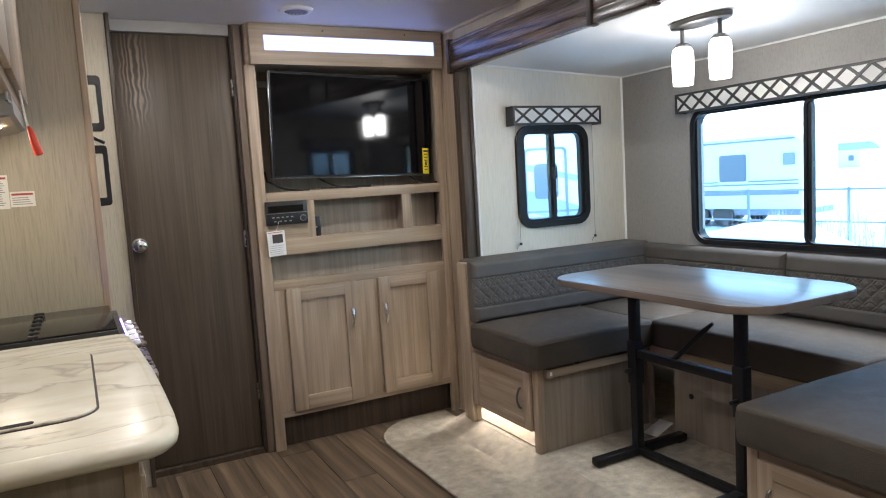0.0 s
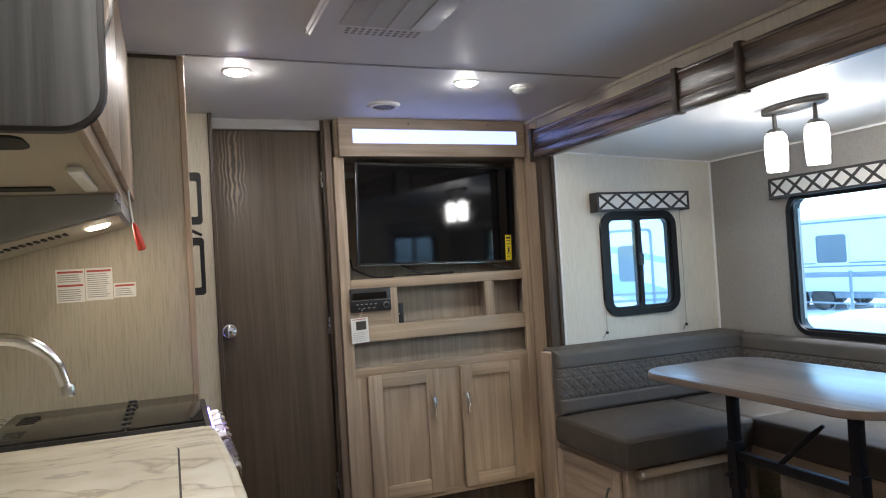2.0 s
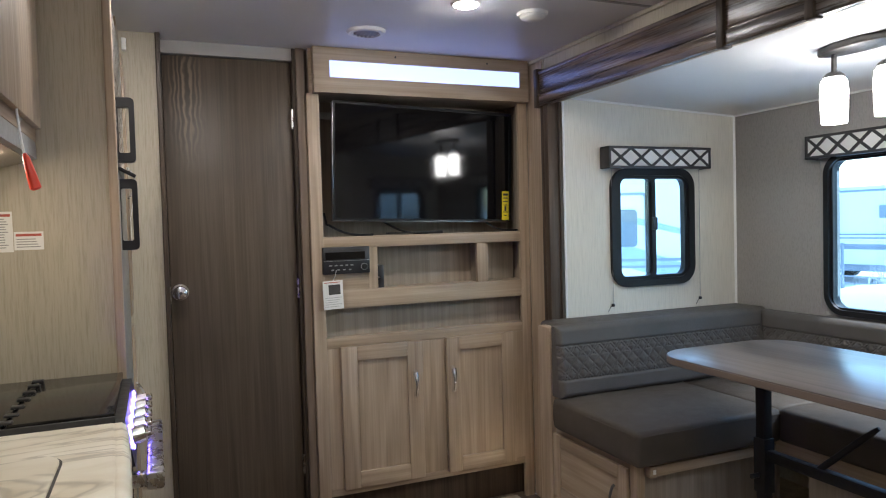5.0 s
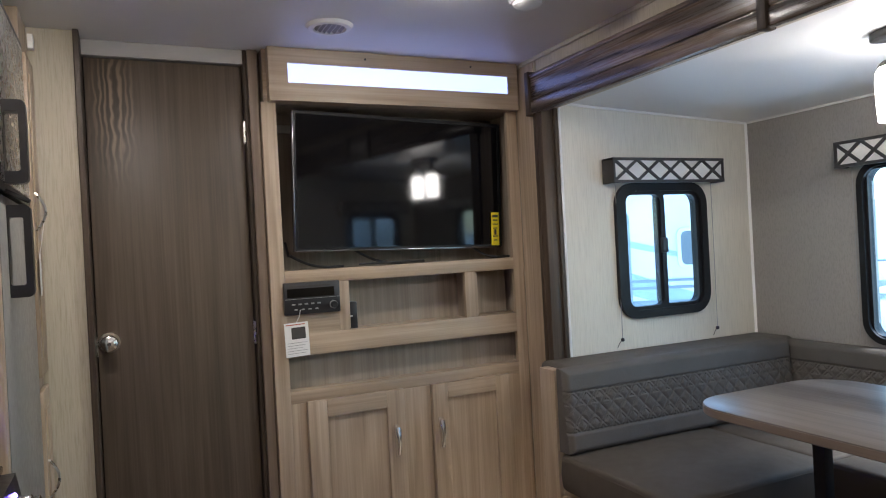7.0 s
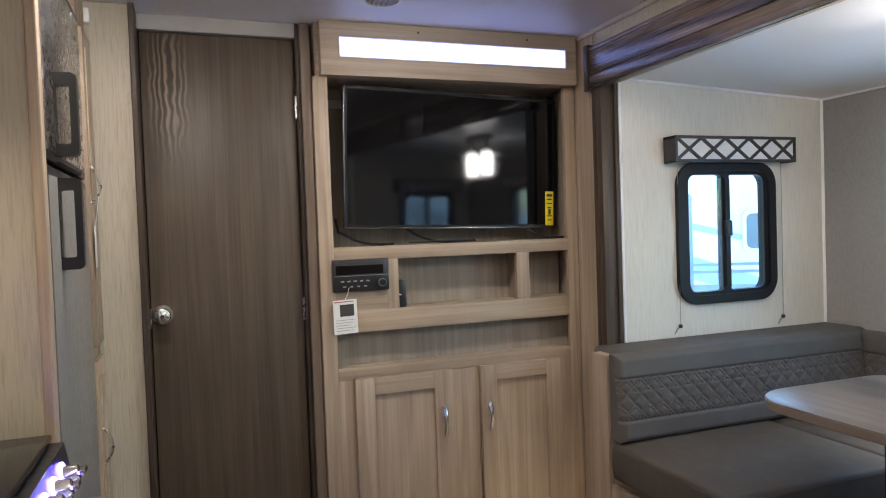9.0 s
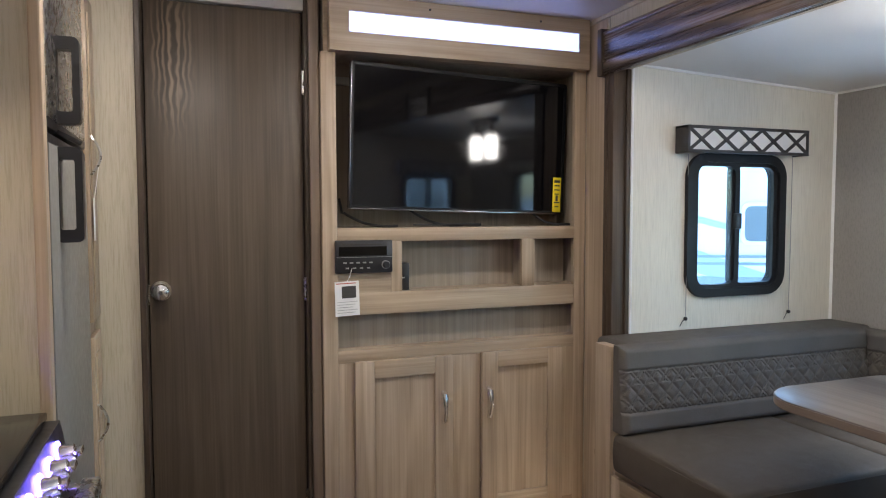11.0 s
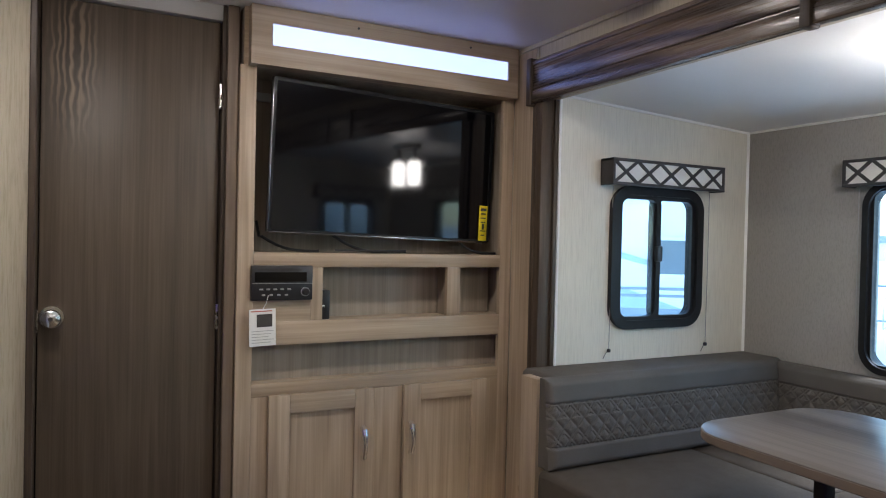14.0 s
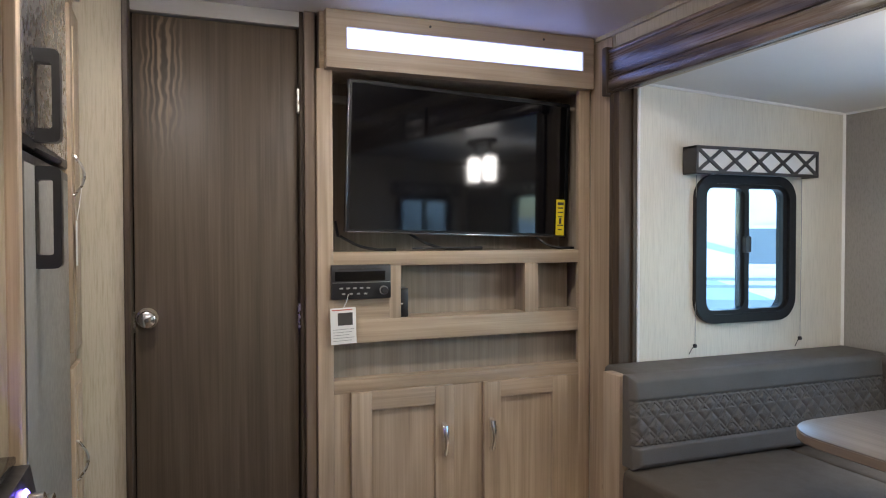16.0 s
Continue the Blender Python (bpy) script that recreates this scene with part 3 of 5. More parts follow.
struct("door_frame_left", box(0.383, 0.400, 3.40, 3.56, 0, CEIL - 0.001, 0.003), UMBER, "dark umber door jamb", "door frame")
struct("door_header", box(0.400, 0.886, 3.50, 3.53, 1.931, CEIL - 0.001), HEADER_GREY, "white strip above the dark door", "trim")
struct("door_threshold", box(0.400, 0.886, 3.50, 3.60, -0.01, 0.03, 0.004), UMBER, "dark strip under the door", "trim")
# Unseen sheet, added so that the gaps round the door stay dark.
struct("wall_behind_door", box(0.25, 0.93, 3.60, 3.63, 0, CEIL), DARK_SHADE, "near-black sheet added for shade behind the closed door", "wall")

door = tagged(new("door_1"), "closed dark umber wood-grain door with chrome knob", "door", "", "structure")
door.location = (0.64, 3.54, 0)
BASE[door.name] = Vector((0.64, 3.54, 0))
part("door_leaf", box(0.404, 0.882, 3.520, 3.550, 0.034, 1.928, 0.002), DOOR, door)
kb = part("knob", lathe([(0.0, -0.062), (0.012, -0.062), (0.023, -0.056), (0.026, -0.045), (0.022, -0.034), (0.012, -0.028), (0.012, -0.010), (0.031, -0.008), (0.033, 0.0)], (0.437, 3.520, 1.031), 28, "y"), CHROME, door, "polished chrome door knob")
part("keyhole", lathe([(0.0, -0.064), (0.006, -0.064), (0.006, -0.061)], (0.437, 3.520, 1.031), 12, "y"), INK, kb)
for zz in (1.70, 1.02, 0.30):
    part("hinge", join(box(0.880, 0.888, 3.506, 3.520, zz - 0.036, zz + 0.036, 0.002), tube([(0.884, 3.506, zz - 0.038), (0.884, 3.506, zz + 0.038)], 0.005, 8)), SATIN, door, "small satin hinge")
part("strike_plate", box(0.3935, 0.4045, 3.512, 3.519, 0.99, 1.05), SATIN, door)

# television, turned a little on its mount
tv = thing("television", (1.455, 3.60, 1.222), "black flat television with glossy screen, switched off", "television")
TVM = Matrix.Translation((1.461, 3.520, 1.523)) @ Matrix.Rotation(radians(1.4), 4, "Y") @ Matrix.Rotation(radians(3.2), 4, "Z") @ Matrix.Rotation(radians(0.7), 4, "X")
part("bezel", turned(ring(rrect(-0.425, 0.425, -0.246, 0.246, 0.006, 3), rrect(-0.414, 0.414, -0.236, 0.236, 0.003, 3), "y", -0.006, 0.018), TVM), BEZEL_BLACK, tv)
part("screen", turned(box(-0.4145, 0.4145, -0.001, 0.012, -0.2365, 0.2365), TVM), SCREEN, tv, "glossy black screen")
part("casing", turned(box(-0.40, 0.40, 0.018, 0.06, -0.22, 0.22, 0.012), TVM), BLACK, tv)
part("edge_strip", turned(box(-0.4275, -0.4225, -0.007, 0.012, -0.246, 0.246, 0.001), TVM), GUNMETAL, tv, "thin shiny edge")
part("edge_strip", turned(box(-0.42, 0.42, -0.007, 0.010, -0.2485, -0.2435, 0.001), TVM), GUNMETAL, tv)
part("edge_strip", turned(box(-0.42, 0.42, -0.007, 0.010, 0.2435, 0.2475, 0.001), TVM), BEZEL_BLACK, tv)
part("wall_mount", box(1.40, 1.52, 3.57, 3.641, 1.40, 1.64, 0.004), BLACK_METAL, tv)
tag = part("energy_label", turned(box(0.376, 0.412, -0.009, -0.0065, -0.240, -0.108, 0.001), TVM), YELLOW, tv, "tall yellow energy label")
for k, (h, w) in enumerate(((0.010, 0.026), (0.005, 0.022), (0.004, 0.024), (0.004, 0.018), (0.022, 0.010), (0.004, 0.024), (0.004, 0.016))):
    part("print", turned(box(0.394 - w / 2, 0.394 + w / 2, -0.0098, -0.009, -0.123 - k * 0.016 - h / 2, -0.123 - k * 0.016 + h / 2), TVM), INK, tag)
for k, (xa, xb, zs) in enumerate(((1.02, 1.17, 0.05), (1.26, 1.42, 0.06), (1.75, 1.87, 0.05))):
    solo("cable", tube([(xa, 3.60, 1.222 + zs + 0.05), (xa + 0.005, 3.58, 1.222 + zs)] + arc((xa + 0.01, 3.57, 1.222 + zs), (xb, 3.56, 1.226), (0, 0, -0.012), 6) + [(xb + 0.05, 3.555, 1.2262)], 0.0048, 7), BLACK, (xa, 3.58, 1.222), "thin black cable lying on the cabinet shelf", "cable", "television cables")
solo("antenna_rod", tube([(1.27, 3.53, 1.230), (1.42, 3.53, 1.230), (1.53, 3.53, 1.229)], [0.003, 0.004, 0.006], 8), BLACK, (1.4, 3.53, 1.222), "slim black cable end on shelf", "cable", "television cables")
solo("power_outlet", box(0.962, 0.970, 3.62, 3.70, 1.66, 1.76, 0.002), WHITE, (0.966, 3.66, 1.66), "white socket plate on cabinet side", "socket")

# radio with its hanging card, remote
radio = thing("radio", (1.073, 3.47, 1.07), "black built-in radio with small buttons", "radio")
part("front", box(0.976, 1.171, 3.452, 3.50, 1.071, 1.181, 0.004), BLACK, radio)
part("display", box(0.986, 1.150, 3.4505, 3.4525, 1.130, 1.160), SCREEN, radio, "dark glass display")
part("disc_slot", box(0.995, 1.135, 3.4508, 3.4525, 1.166, 1.169), DARK_SHADE, radio)
part("split_line", box(0.978, 1.169, 3.4508, 3.4525, 1.124, 1.1255), GREY_PLASTIC, radio)
kn = part("volume_knob", lathe([(0.0, -0.016), (0.010, -0.016), (0.012, -0.012), (0.012, 0)], (1.146, 3.452, 1.098), 18, "y"), BLACK, radio)
part("knob_rim", lathe([(0.0125, -0.003), (0.0145, -0.003), (0.0145, 0), (0.0125, 0)], (1.146, 3.452, 1.098), 18, "y"), GREY_PLASTIC, kn)
for k in range(5):
    part("button", box(1.000 + k * 0.022, 1.012 + k * 0.022, 3.4495, 3.452, 1.104, 1.109, 0.001), GREY_PLASTIC, radio)
for k in range(4):
    part("button", box(1.008 + k * 0.024, 1.019 + k * 0.024, 3.4495, 3.452, 1.086, 1.091, 0.001), GREY_PLASTIC, radio)
card = thing("hanging_card", (1.012, 3.455, 0.93), "white printed card hanging from the radio", "card")
cd = part("card", turned(box(-0.041, 0.041, -0.001, 0.001, -0.058, 0.058), pose(1.012, 3.449, 0.988, 3, -2, 0)), LABEL, card)
part("picture", turned(box(-0.018, 0.030, -0.002, -0.0012, 0.002, 0.042), pose(1.012, 3.449, 0.988, 3, -2, 0)), INK, cd, "dark printed picture")
part("print", turned(box(-0.036, 0.030, -0.002, -0.0012, 0.050, 0.053), pose(1.012, 3.449, 0.988, 3, -2, 0)), INK_RED, cd)
for k in range(5):
    part("print", turned(box(-0.034, 0.034 - 0.008 * (k % 3), -0.002, -0.0012, -0.0115 - k * 0.009, -0.010 - k * 0.009), pose(1.012, 3.449, 0.988, 3, -2, 0)), INK_GREY, cd)
part("string", tube([(1.012, 3.450, 1.045), (1.022, 3.447, 1.065), (1.028, 3.449, 1.088)], 0.0012, 5), WHITE, card, "thin white string")
remote = thing("remote_holder", (1.225, 3.53, 1.0), "small black remote control on niche side", "remote")
part("body", box(1.2105, 1.243, 3.492, 3.54, 1.002, 1.098, 0.003), BLACK, remote)
part("button", box(1.214, 1.224, 3.4905, 3.4922, 1.045, 1.049), WHITE, remote)

# ---- kitchen side: panel, fridge, pantry ----
struct("partition_kitchen", box(XL, 0.254, 2.630, 2.655, 0, CEIL - 0.001), LINEN, "beige linen-textured panel behind the stove", "wall")
struct("trim_partition_edge", box(0.254, 0.275, 2.622, 2.660, 0, CEIL - 0.001, 0.004), OAK, "light oak edge strip of the panel", "trim")
struct("trim_partition_top", box(XL, 0.254, 2.620, 2.630, CEIL - 0.012, CEIL - 0.001, 0.002), UMBER, "thin dark strip above the panel", "trim")
struct("partition_door_side", box(0.262, 0.383, 3.42, 3.45, 0, CEIL - 0.001), LINEN, "narrow beige linen-textured panel beside door", "wall")

fr = thing("refrigerator", (0.0, 2.93, 0.10), "grey and black refrigerator with black loop handles", "refrigerator")
FX = 0.270
part("body", box(XL + 0.02, FX - 0.03, 2.668, 3.235, 0.10, 1.88, 0.003), BLACK, fr)
fd1 = part("freezer_door", box(FX - 0.028, FX, 2.672, 3.230, 1.44, 1.875, 0.004), BLACK, fr, "upper door with glossy printed panel")
part("door_panel", box(FX - 0.002, FX + 0.002, 2.690, 3.212, 1.46, 1.855, 0.001), SATIN, fd1, "glossy reflecting door panel")
fd2 = part("fridge_door", box(FX - 0.028, FX, 2.672, 3.230, 0.12, 1.43, 0.004), BLACK, fr)
part("door_panel", box(FX - 0.002, FX + 0.002, 2.690, 3.212, 0.14, 1.41, 0.001), STEEL_GREY, fd2, "matt grey door panel")


def loop_handle(parent, y, z0, z1, x0=FX, reach=0.046):
    outer = rrect(x0 - 0.006, x0 + reach, z0, z1, 0.012, 4)
    inner = rrect(x0 + 0.004, x0 + reach - 0.014, z0 + 0.026, z1 - 0.026, 0.005, 4)
    return part("handle", ring(outer, inner, "y", y - 0.014, y + 0.014), BLACK, parent, "black plastic loop handle")


loop_handle(fd1, 2.80, 1.455, 1.632)
loop_handle(fd2, 2.80, 1.215, 1.410)
part("latch_lever", turned(box(-0.026, 0.030, -0.010, 0.010, -0.005, 0.005, 0.002), pose(FX + 0.016, 2.82, 1.433, 0, 28, 0)), BLACK, fd2)

pan = thing("pantry_cabinet", (0.0, 3.33, 0), "narrow light oak pantry with two doors", "cabinet")
part("body", box(XL + 0.02, 0.262, 3.245, 3.415, 0, CEIL - 0.001), OAK, pan)
for z0, z1, hz in ((0.98, 1.86, 1.43), (0.08, 0.94, 0.70)):
    pd = part("door", box(0.262, 0.276, 3.252, 3.408, z0, z1, 0.002), OAK, pan)
    part("door_panel", box(0.276, 0.279, 3.285, 3.375, z0 + 0.05, z1 - 0.05, 0.001), OAK, pd)
    part("handle", tube([(0.276, 3.275, hz - 0.05)] + arc((0.280, 3.275, hz - 0.05), (0.280, 3.275, hz + 0.05), (0.022, 0, 0), 9) + [(0.276, 3.275, hz + 0.05)], 0.0035, 8), SATIN, pd, "bowed thin metal pull")
part("catch", box(0.276, 0.290, 3.30, 3.33, 1.885, 1.925, 0.002), WHITE, pan)
ptag = thing("swing_tag", (0.282, 3.28, 1.20), "small white tag hanging from pantry handle", "tag")
part("tag", box(0.282, 0.2835, 3.262, 3.290, 1.20, 1.315, 0.0004), LABEL, ptag)
part("string", tube([(0.283, 3.276, 1.312), (0.289, 3.275, 1.35), (0.296, 3.275, 1.40)], 0.001, 5), WHITE, ptag)

# ---- counter, stove, hood, upper cabinet ----
base = thing("kitchen_base_cabinet", (0.0, 1.76, 0), "brown wood-grain base cabinet under marble counter", "cabinet")
part("end_panel", box(XL + 0.002, 0.225, 1.372, 1.392, 0, 0.862, 0.002), OAK_SHADE, base)
part("corner_post", box(0.225, 0.248, 1.368, 1.397, 0, 0.862, 0.003), OAK, base)
part("front_panel", box(0.225, 0.243, 1.397, 2.165, 0.08, 0.862), OAK, base)
for y0, y1 in ((1.43, 1.77), (1.80, 2.14)):
    bd = part("door", box(0.243, 0.258, y0, y1, 0.12, 0.80, 0.002), OAK, base)
    part("door_panel", box(0.258, 0.261, y0 + 0.06, y1 - 0.06, 0.18, 0.74, 0.001), OAK, bd)
part("toe_kick", box(XL + 0.01, 0.19, 1.392, 2.165, 0, 0.08), UMBER, base)

ctop = thing("counter_top", (0.0, 1.75, 0.862), "cream marble-patterned counter with rounded corner", "counter")
HX0, HX1, HY0, HY1 = -0.17, 0.207, 1.455, 1.985


EDGE = [(0.289, 1.38), (0.292, 1.46), (0.293, 1.60), (0.292, 1.75), (0.285, 1.965), (0.272, 2.168)]


def slab_outline(n=8):
    """The counter's rim: straight near edge, rounded corner, slightly bowed front."""
    pts = [(XL + 0.002, 2.168), (XL + 0.002, 1.326), (0.20, 1.318)]
    for i in range(n + 1):
        t = radians(-90 + 90 * i / n)
        pts.append((0.242 + 0.045 * math.cos(t), 1.363 + 0.045 * math.sin(t)))
    return pts + EDGE


part("slab", prism(slab_outline(), "z", 0.862, 0.8995, 0.008), MARBLE, ctop)
part("nosing", tube([(XL + 0.01, 1.3245, 0.881), (0.20, 1.3165, 0.881)] + [(0.242 + 0.0465 * math.cos(radians(a)), 1.363 + 0.0465 * math.sin(radians(a)), 0.881) for a in range(-80, 1, 16)] + [(x + 0.0015, y, 0.881) for x, y in EDGE[:-1]] + [(0.2755, 2.165, 0.881)], 0.0175, 10), MARBLE, ctop)
cover = thing("sink_cover", (0.0, 1.79, 0.9), "marble-patterned sink cover set flush in the counter", "sink cover")
part("board", prism(rrect(HX0, HX1 - 0.006, HY0 + 0.006, HY1, 0.05), "z", 0.900, 0.9045, 0.002), MARBLE, cover)
part("joint", ring(rrect(HX0 - 0.004, HX1 - 0.002, HY0 + 0.002, HY1 + 0.004, 0.053), rrect(HX0, HX1 - 0.006, HY0 + 0.006, HY1, 0.05), "z", 0.8985, 0.9008), INK, cover, "thin dark joint line")
# Flat dark plate paints the shade of the notch.
part("finger_notch", prism(rrect(0.035, 0.115, HY0 + 0.008, HY0 + 0.024, 0.007, 4), "z", 0.9043, 0.9052), DARK_SHADE, cover)

fau = thing("faucet", (-0.215, 1.85, 0.9), "chrome gooseneck kitchen faucet", "faucet")
part("base_ring", lathe([(0.030, 0), (0.030, 0.006), (0.022, 0.014), (0.018, 0.05), (0.016, 0.06), (0.0, 0.06)], (-0.215, 1.85, 0.9), 24), CHROME, fau)
goose = [(-0.215, 1.85, 0.95), (-0.215, 1.85, 1.06)] + [(-0.106 - 0.109 * math.cos(radians(a)), 1.85, 1.066 + 0.109 * math.sin(radians(a))) for a in range(10, 166, 12)] + [(0.004, 1.85, 1.070)]
sp = part("spout", tube(goose, [0.013] * (len(goose) - 3) + [0.0115, 0.011, 0.0105], 14), CHROME, fau)
part("aerator", lathe([(0.0, -0.012), (0.012, -0.012), (0.0135, -0.008), (0.0135, 0.008), (0.011, 0.012)], (0.006, 1.85, 1.066), 20), SATIN, sp)
part("lever", tube([(-0.215, 1.87, 0.945), (-0.215, 1.91, 0.965), (-0.215, 1.95, 0.975)], [0.009, 0.007, 0.006], 10), CHROME, fau)

st = thing("stove", (0.0, 2.40, 0.86), "built-in gas stove with folded smoked-glass cover", "stove")
part("body", box(XL + 0.002, 0.262, 2.172, 2.625, 0.30, 0.893, 0.003), BLACK, st)
part("oven_door", box(0.262, 0.288, 2.182, 2.615, 0.34, 0.79, 0.006), SCREEN, st)
part("oven_handle", join(box(0.320, 0.354, 2.186, 2.612, 0.748, 0.784, 0.006), box(0.286, 0.324, 2.200, 2.226, 0.752, 0.780, 0.003), box(0.286, 0.324, 2.572, 2.598, 0.752, 0.780, 0.003)), SATIN, st, "pale metal bar handle")
part("side_trim", box(XL + 0.002, 0.270, 2.171, 2.180, 0.886, 0.908, 0.002), BLACK, st)
part("glass_cover", box(-0.225, 0.079, 2.184, 2.612, 0.899, 0.913, 0.003), STOVE_GLASS, st, "smoked glass half cover")
part("glass_cover", box(0.087, 0.268, 2.184, 2.612, 0.899, 0.913, 0.003), STOVE_GLASS, st, "smoked glass half cover")
for yy in (2.20, 2.26, 2.33, 2.40, 2.47, 2.54, 2.595):
    part("hinge", box(0.071, 0.095, yy - 0.010, yy + 0.010, 0.911, 0.9165, 0.002), BLACK, st)
part("vent_strip", box(XL + 0.004, -0.228, 2.184, 2.612, 0.895, 0.906, 0.002), SATIN, st)
# Slots are flat plates with their inner shade as colour.
for k in range(4):
    part("vent_slot", box(-0.205 + 0.012, -0.15, 2.215 + k * 0.03, 2.228 + k * 0.03, 0.9128, 0.9142), DARK_SHADE, st)
    part("vent_slot", box(-0.205 + 0.012, -0.15, 2.43 + k * 0.03, 2.443 + k * 0.03, 0.9128, 0.9142), DARK_SHADE, st)
ctl = part("control_panel", prism([(0.262, 0.80), (0.302, 0.805), (0.286, 0.893), (0.262, 0.893)], "y", 2.175, 2.622), BLACK, st, "black sloping control panel")
for yy in (2.22, 2.30, 2.38, 2.46, 2.54):
    m = Matrix.Translation((0.294, yy, 0.852)) @ Matrix.Rotation(radians(80), 4, "Y")
    kn = part("knob", turned(lathe([(0.018, 0), (0.017, 0.012), (0.014, 0.028), (0.0, 0.028)], (0, 0, 0), 18), m), CHROME, ctl, "chrome burner knob")
    part("lit_ring", turned(lathe([(0.019, 0.001), (0.025, 0.001), (0.025, 0.004), (0.019, 0.004)], (0, 0, 0), 22), m), BLUE_GLOW, kn, "blue lit ring")
    part("grip", turned(box(-0.005, 0.005, -0.016, 0.016, 0.026, 0.040, 0.002), m), CHROME, kn)

up = thing("upper_cabinet", (-0.08, 1.98, 1.49), "overhead kitchen cabinet with rounded grey end panel", "cabinet")
part("body", box(XL + 0.002, 0.085, 1.36, 2.625, 1.492, CEIL - 0.001), LINEN, up, "beige underside and carcass")
end = [(XL + 0.002, CEIL - 0.001), (XL + 0.002, 1.482)] + [(0.075 + 0.052 * math.cos(radians(a)), 1.534 + 0.052 * math.sin(radians(a))) for a in range(-90, 1, 15)] + [(0.127, CEIL - 0.001)]
ep = part("end_panel", prism(end, "y", 1.340, 1.358, 0.002), ASH, up, "grey ash wood-grain end panel")
part("edge_band", tube([(XL + 0.01, 1.349, 1.482)] + [(0.075 + 0.052 * math.cos(radians(a)), 1.349, 1.534 + 0.052 * math.sin(radians(a))) for a in range(-90, 1, 15)] + [(0.127, 1.349, CEIL - 0.005)], 0.0085, 8), CHARCOAL, ep)
part("face_frame", box(0.085, 0.100, 1.36, 2.62, 1.487, CEIL - 0.001, 0.002), OAK_Y, up)
for y0, y1 in ((1.372, 1.985), (2.005, 2.60)):
    ud = part("door", box(0.100, 0.115, y0, y1, 1.515, 1.955, 0.003), OAK, up)
    if y0 < 1.5:
        part("handle", tube([(0.115, y0 + 0.11, 1.645)] + arc((0.122, y0 + 0.11, 1.65), (0.122, y0 + 0.11, 1.775), (0.014, 0, 0), 9) + [(0.115, y0 + 0.11, 1.78)], 0.005, 8), CHROME, ud, "bowed polished chrome pull")
part("light_bar", turned(box(-0.014, 0.014, -0.15, 0.15, -0.013, 0.0, 0.005), pose(0.048, 1.885, 1.4915)), WHITE, up, "white under-cabinet light bar, off")
# Near-black plates on the underside paint the shade of two recesses.
part("recess", prism(rrect(-0.10, 0.01, 1.45, 1.56, 0.03), "z", 1.4885, 1.4925), DARK_SHADE, up)
part("recess", prism(rrect(-0.20, -0.03, 2.03, 2.10, 0.012), "z", 1.4885, 1.4925), DARK_SHADE, up)
part("hook", tube([(0.092, 2.12, 1.487), (0.092, 2.12, 1.468), (0.098, 2.13, 1.463)], 0.004, 8), SATIN, up)

hood = thing("range_hood", (-0.09, 2.40, 1.40), "grey range hood with lit lens and vent slots", "range hood")
shell = part("shell", prism([(XL + 0.004, 1.490), (0.098, 1.490), (0.100, 1.446), (0.060, 1.437), (XL + 0.004, 1.352)], "y", 2.180, 2.622), GREY_PLASTIC, hood)
part("under_panel", prism([(XL + 0.02, 1.354), (0.060, 1.4355), (0.088, 1.4415), (0.0885, 1.4400), (0.060, 1.4330), (XL + 0.02, 1.3515)], "y", 2.195, 2.612), LINEN, hood, "beige underside of the hood")
hm = pose(0.030, 2.36, 1.4255, 0, -13.6, 0)
part("lens", turned(lathe([(0.0, -0.006), (0.022, -0.006), (0.030, -0.002), (0.030, 0.003)], (0, 0, 0), 22), hm), HOOD_GLOW, hood, "bright lit round lens")
# Slot depth is painted: thin near-black plates on the panel.
for k in range(14):
    part("vent_slot", turned(box(-0.004, 0.004, -0.030, 0.030, -0.002, 0.002), pose(-0.045 - k * 0.0165, 2.34, 1.4050 - k * 0.0042, 0, -14.3, 0)), DARK_SHADE, hood)
solo("pull_cord", tube([(0.108, 2.30, 1.56), (0.112, 2.30, 1.50), (0.117, 2.30, 1.449), (0.121, 2.30, 1.425)], 0.0025, 7), WHITE, (0.11, 2.30, 1.5), "white cord hanging down the hood front", "cord")
solo("red_pull_tag", tube([(0.121, 2.30, 1.427), (0.124, 2.30, 1.417), (0.132, 2.30, 1.381), (0.138, 2.30, 1.357), (0.139, 2.30, 1.354)], [0.003, 0.007, 0.010, 0.011, 0.006], 10), RED, (0.13, 2.30, 1.36), "red plastic tag on white cord", "tag")

stick = thing("warning_sticker", (0.0, 2.63, 1.22), "white warning sticker with red headings, on panel", "sticker")
for x0, x1, z0, z1, heads in ((-0.111, -0.035, 1.222, 1.321, (1.312, 1.272)), (-0.033, 0.041, 1.224, 1.321, (1.312,)), (0.043, 0.105, 1.228, 1.272, (1.264,))):
    pl = part("sheet", box(x0, x1, 2.6285, 2.6300, z0, z1), LABEL, stick)
    for hz in heads:
        part("heading", box(x0 + 0.004, x1 - 0.004, 2.6278, 2.6286, hz - 0.003, hz + 0.003), INK_RED, pl)
    z = z1 - 0.018
    while z > z0 + 0.006:
        if all(abs(z - hz) > 0.007 for hz in heads):
            part("print", box(x0 + 0.005, x1 - 0.006 - 0.012 * random.random(), 2.6279, 2.6286, z - 0.0012, z + 0.0012), INK_GREY, pl)
        z -= 0.0062

